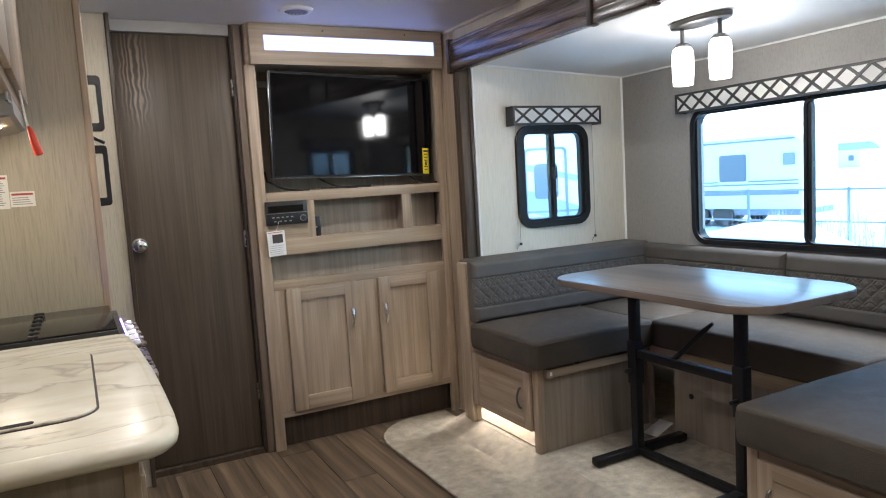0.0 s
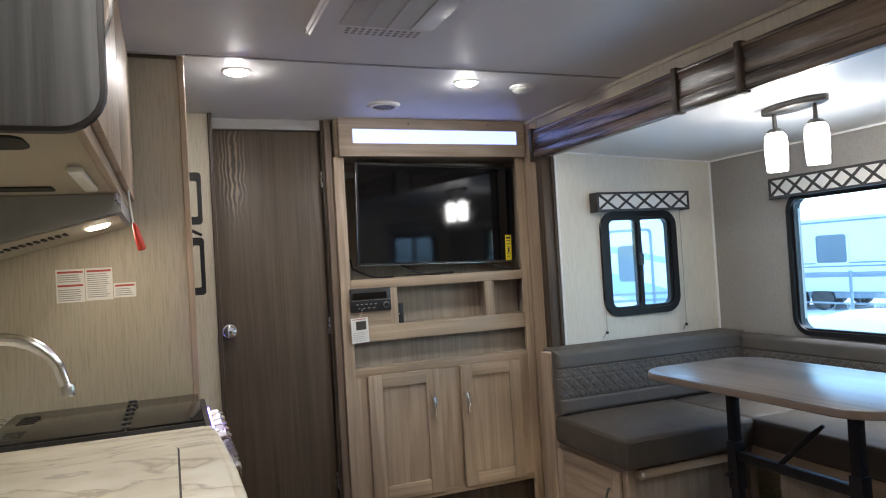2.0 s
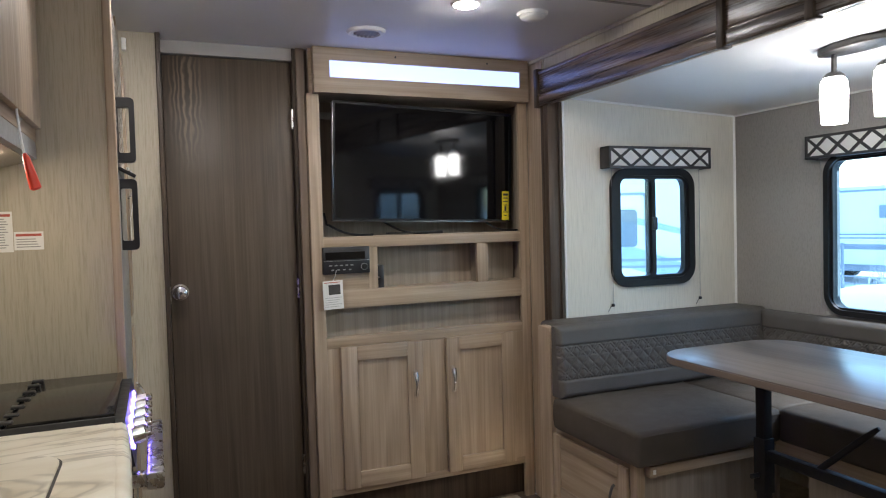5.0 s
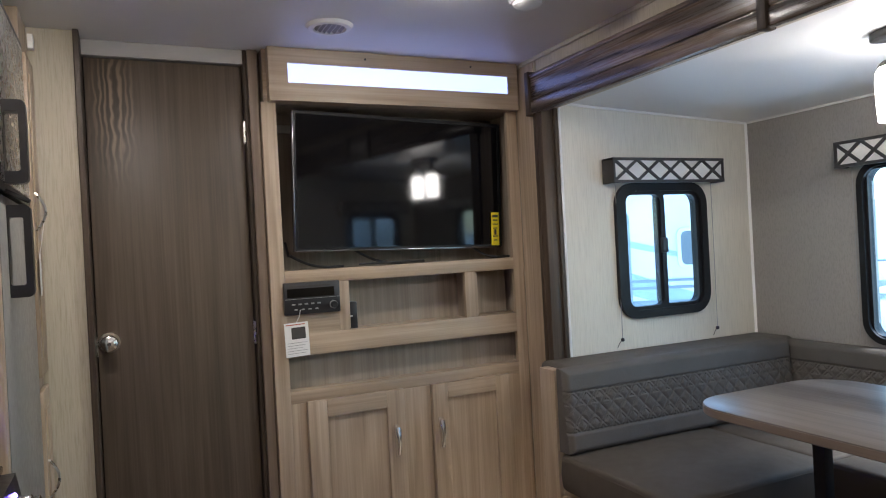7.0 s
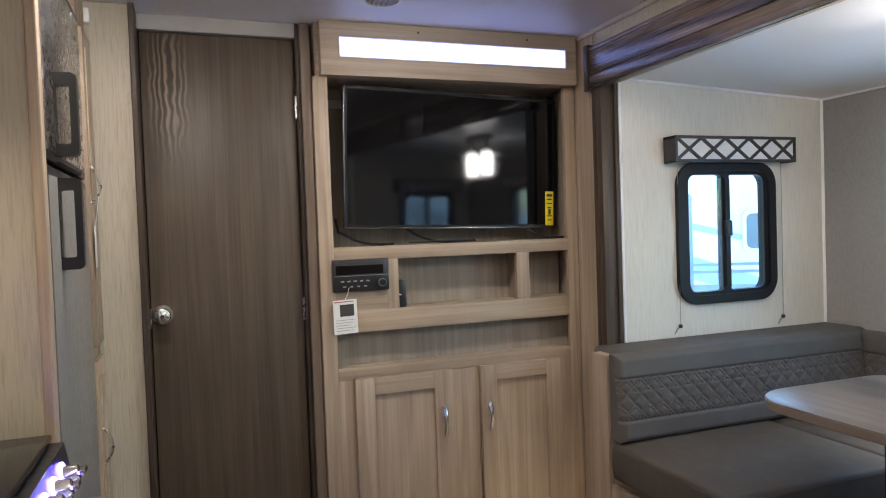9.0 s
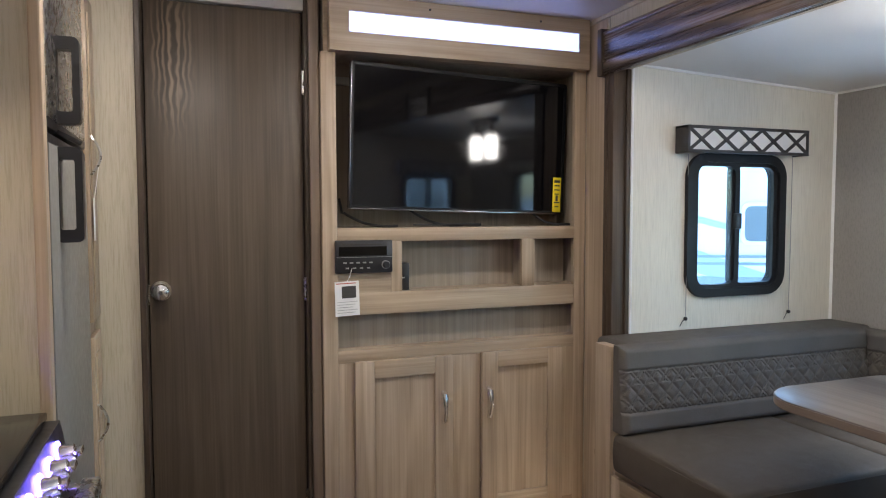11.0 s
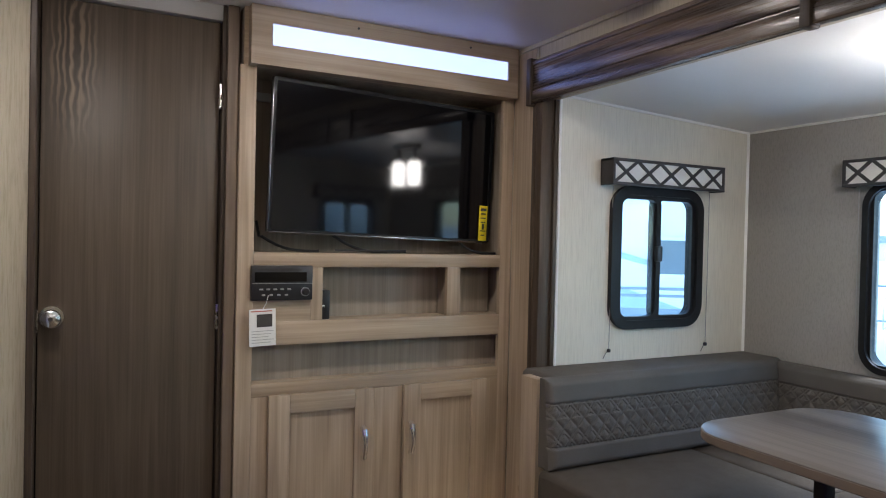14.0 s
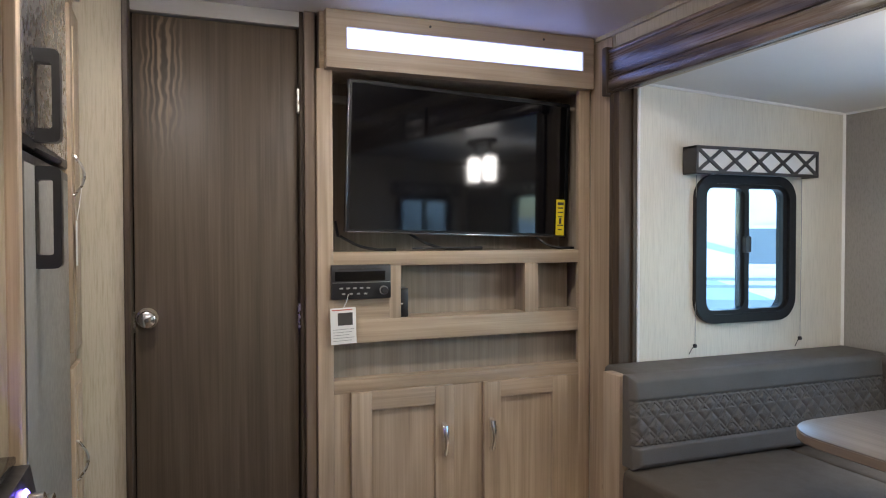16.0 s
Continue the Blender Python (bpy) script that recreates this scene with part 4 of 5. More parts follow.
# ---- dinette ----
def soft_box(x0, x1, y0, y1, z0, z1, r=0.028, crown=0.012):
    """A stuffed cushion: rounded edges and a slight crown on top."""
    bm = box(x0, x1, y0, y1, z0, z1)
    bmesh.ops.subdivide_edges(bm, edges=bm.edges[:], cuts=7, use_grid_fill=True)
    cx, cy, cz = (x0 + x1) / 2, (y0 + y1) / 2, (z0 + z1) / 2
    hx, hy, hz = (x1 - x0) / 2, (y1 - y0) / 2, (z1 - z0) / 2
    for v in bm.verts:
        u, w, h = (v.co.x - cx) / hx, (v.co.y - cy) / hy, (v.co.z - cz) / hz
        fall = (1 - abs(u) ** 4) * (1 - abs(w) ** 4)
        if h > 0.9:
            v.co.z += crown * fall + 0.003 * noise.noise(v.co * 7)
        if abs(h) < 0.9:
            v.co.x += 0.004 * u * (1 - h * h)
            v.co.y += 0.004 * w * (1 - h * h)
    corners = [e for e in bm.edges if e.calc_face_angle(0) > 1.2]
    bmesh.ops.bevel(bm, geom=corners, offset=r * 0.55, segments=3, profile=0.5, affect="EDGES")
    return bm


def quilt_height(u, v, w, h):
    """Relief of the backrest: plain bands, and a middle band of stitched diamonds with chevrons nested in the outer rows."""
    lo, hi = 0.25, 0.73
    s = v / h
    edge = min(u, w - u, v, h - v)
    z = -0.020 * max(0.0, 1 - edge / 0.022) ** 2
    for line in (lo, hi):
        z -= 0.005 * max(0.0, 1 - abs(s - line) * h / 0.006)
    if lo < s < hi:
        p, q = 0.054, 0.057
        t = v - lo * h
        a, b = (u / p + t / q) % 1.0, (u / p - t / q) % 1.0
        slant = p * q / math.hypot(p, q)
        d = min(a, 1 - a, b, 1 - b) * slant
        if not 0.30 < (s - lo) / (hi - lo) < 0.66:
            if a <= 0.72 or b >= 0.28:
                if b >= 0.26:
                    d = min(d, abs(a - 0.74) * slant)
                if a <= 0.74:
                    d = min(d, abs(b - 0.26) * slant)
        z += 0.0065 * (math.sqrt(min(1.0, d / 0.0095)) - 1)
    return z


def backrest(parent, name, origin, along, out, width, height, lean, thick):
    """A quilted cushion. origin: lower corner of its face; along: width direction; out: face normal."""
    nu, nv = max(20, int(width / 0.0031)), int(height / 0.0031)
    o, a, n = Vector(origin), Vector(along), Vector(out)
    bm = bmesh.new()
    grid = []
    for j in range(nv + 1):
        v = height * j / nv
        row = []
        for i in range(nu + 1):
            u = width * i / nu
            back = lean * (v / height)
            row.append(bm.verts.new(o + a * u + Vector((0, 0, v)) + n * (quilt_height(u, v, width, height) - back)))
        grid.append(row)
    for j in range(nv):
        for i in range(nu):
            bm.faces.new((grid[j][i], grid[j][i + 1], grid[j + 1][i + 1], grid[j + 1][i]))
    rim = [grid[0][i] for i in range(nu + 1)] + [grid[j][nu] for j in range(1, nv + 1)] + [grid[nv][i] for i in range(nu - 1, -1, -1)] + [grid[j][0] for j in range(nv - 1, 0, -1)]
    depth = [n.dot(v.co - o) for v in rim]
    back = [bm.verts.new(v.co - n * (thick + d)) for v, d in zip(rim, depth)]
    k = len(rim)
    for i in range(k):
        bm.faces.new((rim[i], rim[(i + 1) % k], back[(i + 1) % k], back[i]))
    bm.faces.new(back)
    bmesh.ops.recalc_face_normals(bm, faces=bm.faces[:])
    return part(name, bm, VINYL, parent, "", 30)


SEAT0, SEAT1 = 0.437, 0.565
# bench along the far end
b1 = thing("dinette_bench", (2.3, 2.95, SF), "light oak dinette bench with small door, under window", "bench", "dinette benches")
# Same oak as the posts, darkened in colour for the shade under the table.
part("front_panel", box(1.85, 2.45, 2.600, 2.615, SF, 0.436, 0.001), OAK_SHADE, b1)
part("corner_post", box(1.828, 1.862, 2.592, 2.630, SF, 0.436, 0.003), OAK, b1)
part("corner_post", box(1.828, 1.855, 3.105, 3.135, SF, 0.436, 0.003), OAK, b1)
part("end_rail", box(1.830, 1.850, 2.630, 3.105, 0.398, 0.436, 0.002), OAK_Y, b1)
part("end_rail", box(1.832, 1.850, 2.630, 3.105, 0.150, 0.170, 0.002), OAK_Y, b1)
part("deck", box(1.85, 2.9, 2.615, 3.26, 0.420, 0.436), OAK_Y, b1)
part("back_board", box(1.812, 1.85, 3.110, 3.20, SF, 0.832, 0.004), OAK, b1)
part("inner_floor", box(1.86, 2.44, 2.62, 3.25, SF, SF + 0.006), CARPET, b1)
part("inner_back", box(2.42, 2.44, 2.62, 3.25, SF + 0.006, 0.42), WHITE, b1)


def x_door(parent, y0, y1, z0, z1, hand):
    x = 1.830
    d = part("door", box(x - 0.010, x + 0.004, y0 + 0.045, y1 - 0.045, z0 + 0.04, z1 - 0.04), OAK_Y, parent, "small recessed-panel oak door")
    part("door_stile", box(x - 0.016, x - 0.001, y0, y0 + 0.048, z0, z1, 0.002), OAK, d)
    part("door_stile", box(x - 0.016, x - 0.001, y1 - 0.048, y1, z0, z1, 0.002), OAK, d)
    part("door_rail", box(x - 0.016, x - 0.001, y0 + 0.048, y1 - 0.048, z1 - 0.045, z1, 0.002), OAK_Y, d)
    part("door_rail", box(x - 0.016, x - 0.001, y0 + 0.048, y1 - 0.048, z0, z0 + 0.045, 0.002), OAK_Y, d)
    zc = (z0 + z1) / 2 + 0.005
    part("handle", tube([(x - 0.016, hand, zc - 0.045)] + arc((x - 0.024, hand, zc - 0.04), (x - 0.024, hand, zc + 0.04), (-0.012, 0, 0), 8) + [(x - 0.016, hand, zc + 0.045)], 0.005, 8), BRONZE, d, "bowed dull metal pull")


part("door_backing", box(1.852, 1.858, 2.626, 3.11, 0.165, 0.42), OAK_SHADE, b1)
x_door(b1, 2.632, 3.103, 0.152, 0.405, 2.700)
# Added, unseen strip that brightens the carpet under the bench door.
part("added_glow_strip", box(2.0, 2.35, 3.21, 3.22, 0.36, 0.372), BENCH_GLOW, b1, "unseen glowing strip added to light the floor under the bench")
ledge = thing("table_ledge", (2.1, 2.585, 0.388), "light oak ledge strip on bench front", "ledge")
part("strip", box(1.892, 2.44, 2.566, 2.600, 0.388, 0.424, 0.004), OAK_X, ledge)
part("end_block", box(1.864, 1.8915, 2.564, 2.600, 0.386, 0.425, 0.003), OAK_Y, ledge, "pale end-grain block")
part("end_plug", box(1.874, 1.886, 2.5625, 2.566, 0.398, 0.414, 0.001), WHITE, ledge)
part("catch", lathe([(0.0, 0.010), (0.007, 0.009), (0.010, 0.004), (0.010, 0.0)], (2.03, 2.582, 0.424), 16), BLACK, ledge, "small black catch")
c1 = thing("seat_cushion", (2.3, 2.9, SEAT0), "brown-grey vinyl seat cushion on the window bench", "cushion", "dinette cushions")
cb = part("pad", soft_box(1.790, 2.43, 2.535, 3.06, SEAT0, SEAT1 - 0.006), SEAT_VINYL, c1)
bk1 = thing("back_cushion", (2.3, 3.1, 0.56), "grey vinyl back cushion with quilted diamond band", "cushion", "dinette cushions")
backrest(bk1, "pad", (1.803, 3.005, 0.562), (1, 0, 0), (0, -1, 0), 1.087, 0.282, 0.030, 0.075)
part("top_roll", box(1.853, 2.96, 3.070, 3.266, 0.56, 0.842, 0.022, 4), VINYL, bk1)

# bench along the outer wall
b2 = thing("dinette_bench", (2.7, 2.1, SF), "oak bench base with shade painted on front and opening", "bench", "dinette benches")
# Bench front in the darkened oak: its shade is painted.
part("front_panel", holed("x", 2.452, 2.468, 1.56, 2.60, SF, 0.436, [(2.44, 2.578, 0.09, 0.345)]), OAK_SHADE, b2, "", 0)
part("deck", box(2.47, 2.96, 1.57, 2.60, 0.420, 0.436), OAK_Y, b2)
# Near-black sheets added inside the opening as painted shade.
part("opening_shade_back", box(2.70, 2.715, 2.40, 2.60, SF, 0.42), DARK_SHADE, b2)
part("opening_shade_side", box(2.468, 2.70, 2.425, 2.435, SF, 0.42), DARK_SHADE, b2)
part("cable_hole", lathe([(0.0, -0.002), (0.012, -0.002), (0.012, 0.002)], (2.451, 2.345, 0.25), 16, "x"), DARK_SHADE, b2)
part("top_rail", box(2.440, 2.452, 1.62, 2.598, 0.375, 0.436, 0.002), OAK_Y, b2)
solo("floor_vent_flap", turned(box(-0.06, 0.06, -0.035, 0.035, -0.004, 0.004, 0.002), pose(2.40, 2.49, SF + 0.02, 0, -14, 8)), WHITE, (2.40, 2.49, SF), "white plastic flap lying by dark opening", "vent flap")
c2 = thing("seat_cushion", (2.65, 2.07, SEAT0), "brown-grey vinyl seat cushion on the long bench", "cushion", "dinette cushions")
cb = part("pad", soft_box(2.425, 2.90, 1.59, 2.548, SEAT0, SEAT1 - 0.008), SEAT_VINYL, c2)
cf = thing("seat_cushion", (2.66, 2.8, SEAT0), "grey vinyl corner seat cushion", "cushion", "dinette cushions")
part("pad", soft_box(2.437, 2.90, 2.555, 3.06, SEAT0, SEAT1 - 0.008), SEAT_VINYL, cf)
bk2 = thing("back_cushion", (2.9, 2.6, 0.56), "grey vinyl quilted back cushion below wide window", "cushion", "dinette cushions")
backrest(bk2, "pad", (2.862, 3.09, 0.562), (0, -1, 0), (-1, 0, 0), 0.868, 0.268, 0.03, 0.095)
bk3 = thing("back_cushion", (2.9, 1.8, 0.56), "second grey vinyl quilted back cushion below window", "cushion", "dinette cushions")
backrest(bk3, "pad", (2.862, 2.218, 0.562), (0, -1, 0), (-1, 0, 0), 0.80, 0.268, 0.03, 0.095)

# bench at the near end
b3 = thing("dinette_bench", (2.3, 1.2, SF), "light oak dinette bench with small-handled door", "bench", "dinette benches")
# Darkened oak again, painted shade on the near bench's front.
part("front_panel", box(1.85, 2.45, 1.553, 1.568, SF, 0.436, 0.001), OAK_SHADE, b3)
part("corner_post", box(1.828, 1.862, 1.538, 1.576, SF, 0.436, 0.003), OAK, b3)
part("end_panel", box(1.832, 1.850, 0.87, 1.538, SF, 0.436, 0.002), OAK_Y, b3)
part("deck", box(1.85, 2.9, 0.87, 1.553, 0.420, 0.436), OAK_Y, b3)
x_door(b3, 1.05, 1.532, 0.152, 0.405, 1.49)
c3 = thing("seat_cushion", (2.3, 1.25, SEAT0), "brown-grey vinyl seat cushion on near bench", "cushion", "dinette cushions")
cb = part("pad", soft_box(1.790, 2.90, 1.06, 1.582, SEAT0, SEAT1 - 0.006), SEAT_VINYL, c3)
bk4 = thing("back_cushion", (2.3, 1.0, 0.56), "grey vinyl back cushion on near bench", "cushion", "dinette cushions")
backrest(bk4, "pad", (2.85, 1.085, 0.562), (-1, 0, 0), (0, 1, 0), 1.03, 0.285, 0.06, 0.20)

# table
tb = thing("dinette_table", (2.165, 2.09, SF), "grey-brown laminate table on black steel legs", "table")
part("tabletop", prism(rrect(1.876, 2.452, 1.576, 2.578, 0.14, 10), "z", 0.786, 0.8125, 0.004), TABLE, tb)
part("edge_band", ring(rrect(1.8745, 2.4535, 1.5745, 2.5795, 0.1415, 10), rrect(1.879, 2.449, 1.579, 2.575, 0.137, 10), "z", 0.790, 0.8085), TABLE_EDGE, tb, "light wood edge band")
for ly in (2.365, 1.855):
    lg = part("leg", box(2.142, 2.178, ly - 0.018, ly + 0.018, SF + 0.03, 0.769, 0.004), BLACK_METAL, tb)
    part("sleeve", box(2.137, 2.183, ly - 0.023, ly + 0.023, 0.36, 0.54, 0.004), BLACK_METAL, lg)
    part("foot", box(1.93, 2.42, ly - 0.022, ly + 0.022, SF + 0.006, SF + 0.036, 0.005), BLACK_METAL, tb)
    part("foot_pad", box(1.935, 1.975, ly - 0.016, ly + 0.016, SF, SF + 0.008), BLACK, tb)
    part("foot_pad", box(2.375, 2.415, ly - 0.016, ly + 0.016, SF, SF + 0.008), BLACK, tb)
    part("top_bracket", box(1.98, 2.34, ly - 0.022, ly + 0.022, 0.766, 0.786, 0.003), BLACK_METAL, tb)
    part("clamp_bolt", tube([(2.105, ly, 0.42), (2.135, ly, 0.42)], 0.008, 10), BLACK, lg)
part("floor_stretcher", box(2.143, 2.177, 1.86, 2.345, SF + 0.008, SF + 0.034, 0.004), BLACK_METAL, tb)
part("stretcher", box(2.145, 2.175, 1.86, 2.345, 0.470, 0.505, 0.004), BLACK_METAL, tb)
part("release_strut", tube([(2.16, 2.16, 0.50), (2.17, 2.02, 0.635), (2.18, 1.99, 0.665)], [0.010, 0.010, 0.006], 10), BLACK_METAL, tb)

# ---- windows ----
def window(name, axis, face, inward, u0, u1, v0, v1, split, label, wide=0.052, slim=0.022, latch=True):
    """Black-framed slider. face: the wall's inner face; inward: the sign that points into the room."""
    r = 0.085
    t0, t1 = sorted((face - inward * 0.045, face + inward * 0.018))
    w = tagged(new(name), label, "window", "", "structure")
    BASE[w.name] = Vector((0, 0, 0))
    part("window_frame", ring(rrect(u0, u1, v0, v1, r, 8), rrect(u0 + wide * 0.62, u1 - wide * 0.62, v0 + wide * 0.62, v1 - wide * 0.62, r - wide * 0.5, 8), axis, t0, t1), BLACK_METAL, w, "black rounded frame")
    s0, s1 = sorted((face - inward * 0.014, face + inward * 0.013))
    for a, b, k in ((u0 + wide * 0.55, split + 0.016, 0), (split - 0.016, u1 - wide * 0.55, 1)):
        off = -0.008 * inward * k
        sash = part("sash", ring(rrect(a, b, v0 + wide * 0.55, v1 - wide * 0.55, 0.04, 6), rrect(a + slim, b - slim, v0 + wide * 0.55 + slim * 0.8, v1 - wide * 0.55 - slim * 0.8, 0.032, 6), axis, s0 + off, s1 + off), BLACK_METAL, w, "black sash frame")
        mid = face + inward * 0.001 + off
        lo, hi = place(axis, a + slim * 0.7, v0 + wide * 0.55 + slim * 0.6, mid - 0.002), place(axis, b - slim * 0.7, v1 - wide * 0.55 - slim * 0.6, mid + 0.002)
        pane = part("pane", box(lo[0], hi[0], lo[1], hi[1], lo[2], hi[2]), GLASS, sash, "clear glass pane", 0)
        pane.visible_shadow = False
    if not latch:
        return w
    zc = v0 + (v1 - v0) * 0.53
    lo, hi = place(axis, split - 0.008, zc - 0.03, min(face - inward * 0.01, face + inward * 0.022)), place(axis, split + 0.020, zc + 0.03, max(face - inward * 0.01, face + inward * 0.026))
    part("latch", box(*sorted((lo[0], hi[0])), *sorted((lo[1], hi[1])), *sorted((lo[2], hi[2])), 0.004), BLACK, w)
    return w


window("window_1", "y", SY1, -1, *SMALL, 2.463, "small black-framed sliding window with rounded corners")
window("window_2", "x", SX, -1, *BIG, 2.152, "wide black-framed sliding window over the bench", 0.036, 0.015, False)
window("window_3", "y", SY0, 1, *NEAR, 2.595, "small black-framed sliding window at near end")


def valance(name, axis, face, inward, u0, u1, v0, v1, crossings, label):
    """Dark box valance with a lattice of crossed slats over a white panel, and two blind cords."""
    depth = 0.070
    f = face + inward * depth

    def slab(nm, a, b, c, d, e0, e1, mat, par, bev=0.002):
        lo, hi = place(axis, a, c, min(e0, e1)), place(axis, b, d, max(e0, e1))
        return part(nm, box(lo[0], hi[0], lo[1], hi[1], lo[2], hi[2], bev), mat, par)

    base_pt = place(axis, (u0 + u1) / 2, v0, face)
    w = thing(name, base_pt, label, "valance", "window valances")
    bar = 0.011
    slab("panel", u0 + 0.004, u1 - 0.004, v0 + 0.004, v1 - 0.004, f - inward * 0.006, f - inward * 0.012, FABRIC, w, 0)
    slab("top_rail", u0, u1, v1 - bar, v1, f, f - inward * depth, CHARCOAL, w)
    slab("bottom_rail", u0, u1, v0, v0 + bar, f, f - inward * 0.018, CHARCOAL, w)
    slab("end_board", u0, u0 + bar, v0, v1, f - inward * 0.0005, f - inward * depth, CHARCOAL, w)
    slab("end_board", u1 - bar, u1, v0, v1, f - inward * 0.0005, f - inward * depth, CHARCOAL, w)
    a, b, c, d = u0 + bar * 0.6, u1 - bar * 0.6, v0 + bar * 0.7, v1 - bar * 0.7
    step = (b - a) / crossings
    for k in range(crossings):
        for s in (0, 1):
            p0 = (a + k * step, c if s else d)
            p1 = (a + (k + 1) * step, d if s else c)
            dx, dz = p1[0] - p0[0], p1[1] - p0[1]
            ln = math.hypot(dx, dz)
            nx, nz = -dz / ln * 0.0056, dx / ln * 0.0056
            e = 0.001 * s
            part("lattice_slat", prism([(p0[0] + nx, p0[1] + nz), (p0[0] - nx, p0[1] - nz), (p1[0] - nx, p1[1] - nz), (p1[0] + nx, p1[1] + nz)], axis, *sorted((f - inward * (0.0006 + e), f - inward * 0.007))), CHARCOAL, w)
    return w


valance("window_valance", "y", SY1, -1, 2.187, 2.756, 1.486, 1.583, 5, "dark lattice valance with white panel above small window")
valance("window_valance", "x", SX, -1, 1.46, 2.819, 1.492, 1.588, 14, "long dark lattice valance above the wide window")
valance("window_valance", "y", SY0, 1, 2.315, 2.873, 1.492, 1.588, 5, "dark lattice valance above near window")
for cx in (2.235, 2.733):
    cord = thing("blind_cord", (cx, 3.255, 0.88), "thin grey blind cord with small bead", "blind cord", "blind cords")
    part("cord", tube([(cx, 3.255, 1.485), (cx + 0.001, 3.256, 1.2), (cx, 3.257, 0.885)], 0.0014, 5), GREY_PLASTIC, cord)
    part("bead", lathe([(0.0, -0.008), (0.006, -0.006), (0.008, 0), (0.006, 0.006), (0.0, 0.008)], (cx, 3.257, 0.880), 14), BLACK, cord)
    part("tail", tube([(cx, 3.256, 0.88), (cx - 0.018, 3.252, 0.872), (cx - 0.032, 3.25, 0.853)], 0.0014, 5), BLACK, cord)
cord = thing("blind_cord", (2.957, 2.79, 0.86), "thin grey blind cord beside wide window", "blind cord", "blind cords")
part("cord", tube([(2.957, 2.79, 1.505), (2.958, 2.79, 0.86)], 0.0014, 5), GREY_PLASTIC, cord)

# ---- lamps and ceiling fittings ----
LX, LY = 2.335, 2.152
lamp = thing("ceiling_lamp", (LX, LY, 1.777), "pewter ceiling lamp with two lit frosted glass shades", "ceiling lamp")
oval = [(0.052 * math.cos(t), 0.140 * math.sin(t)) for t in [2 * math.pi * k / 40 for k in range(40)]]
part("canopy", turned(prism(oval, "z", -0.024, 0.0, 0.006), pose(LX, LY, 1.7815, 0, 2.8, 0)), BRONZE, lamp)
for s in (-1, 1):
    yy = LY + s * 0.088
    stem = part("stem", tube([(LX, yy, 1.76), (LX, yy, 1.690)], 0.008, 12), BRONZE, lamp)
    part("cap", lathe([(0.0, 0.012), (0.020, 0.012), (0.031, 0.002), (0.032, -0.004), (0.0, -0.004)], (LX, yy, 1.690), 24), BRONZE, stem)
    part("shade", lathe([(0.0, 0.0), (0.028, 0.0), (0.037, -0.011), (0.040, -0.042), (0.039, -0.094), (0.036, -0.142), (0.034, -0.142), (0.0, -0.138)], (LX, yy, 1.686), 28), LAMP_GLOW, lamp, "glowing frosted glass shade")
for px, py in ((0.450, 2.765), (1.322, 2.775), (0.450, 1.10), (1.322, 1.10), (0.88, -0.5)):
    pk = thing("ceiling_downlight", (px, py, CEIL), "small round white ceiling light, lit", "ceiling light", "ceiling lights")
    part("bezel", lathe([(0.0403, -0.003), (0.041, -0.005), (0.045, -0.005), (0.050, -0.002), (0.051, 0.0), (0.0403, 0.0)], (px, py, CEIL), 28), WHITE, pk)
    part("lens", lathe([(0.0, -0.014), (0.018, -0.0132), (0.030, -0.0105), (0.038, -0.0065), (0.0405, -0.004), (0.0405, -0.001), (0.0, -0.001)], (px, py, CEIL), 28), PUCK_GLOW, pk, "bright lens")
vent = thing("ceiling_vent", (1.103, 3.18, CEIL), "round white ceiling vent with grey slats", "ceiling vent")
part("rim", lathe([(0.048, -0.004), (0.052, -0.012), (0.066, -0.010), (0.074, 0.0), (0.048, 0.0)], (1.103, 3.18, CEIL), 32), WHITE, vent)
# Dark disc paints the shade behind the slats.
part("backing", lathe([(0.0, -0.002), (0.049, -0.002), (0.049, 0.0)], (1.103, 3.18, CEIL), 28), DARK_SHADE, vent)
for k in range(6):
    dx = -0.038 + k * 0.0152
    hw = math.sqrt(0.048 ** 2 - dx ** 2)
    part("slat", turned(box(-0.006, 0.006, -hw, hw, -0.0008, 0.0008), pose(1.103 + dx, 3.18, CEIL - 0.006, 0, 40, 0)), GREY_PLASTIC, vent)
smoke = thing("smoke_detector", (1.585, 2.80, CEIL), "round white detector on the ceiling", "detector")
part("base", lathe([(0.0, -0.010), (0.050, -0.010), (0.054, 0.0), (0.0, 0.0)], (1.585, 2.80, CEIL), 32), WHITE, smoke)
part("dome", lathe([(0.0, -0.025), (0.028, -0.024), (0.040, -0.018), (0.043, -0.010), (0.0, -0.010)], (1.585, 2.80, CEIL), 32), WHITE, smoke)
ac = thing("air_conditioner", (0.813, 2.03, CEIL), "white ceiling air conditioner grille", "air conditioner")
AX0, AX1, AY0, AY1 = 0.604, 1.022, 1.72, 2.295
part("housing", prism([(AX0, CEIL), (AX0 + 0.01, CEIL - 0.022), (AX1 - 0.01, CEIL - 0.022), (AX1, CEIL)], "y", AY0, AY1), CEILING, ac)
part("filter_panel", box(AX0 + 0.07, AX1 - 0.07, AY0 + 0.09, AY1 - 0.12, CEIL - 0.027, CEIL - 0.0218, 0.002), GRILLE, ac)
for k in range(1, 4):
    xx = AX0 + 0.07 + k * (AX1 - AX0 - 0.14) / 4
    part("grille_bar", box(xx - 0.004, xx + 0.004, AY0 + 0.09, AY1 - 0.12, CEIL - 0.030, CEIL - 0.0268, 0.001), GRILLE, ac)
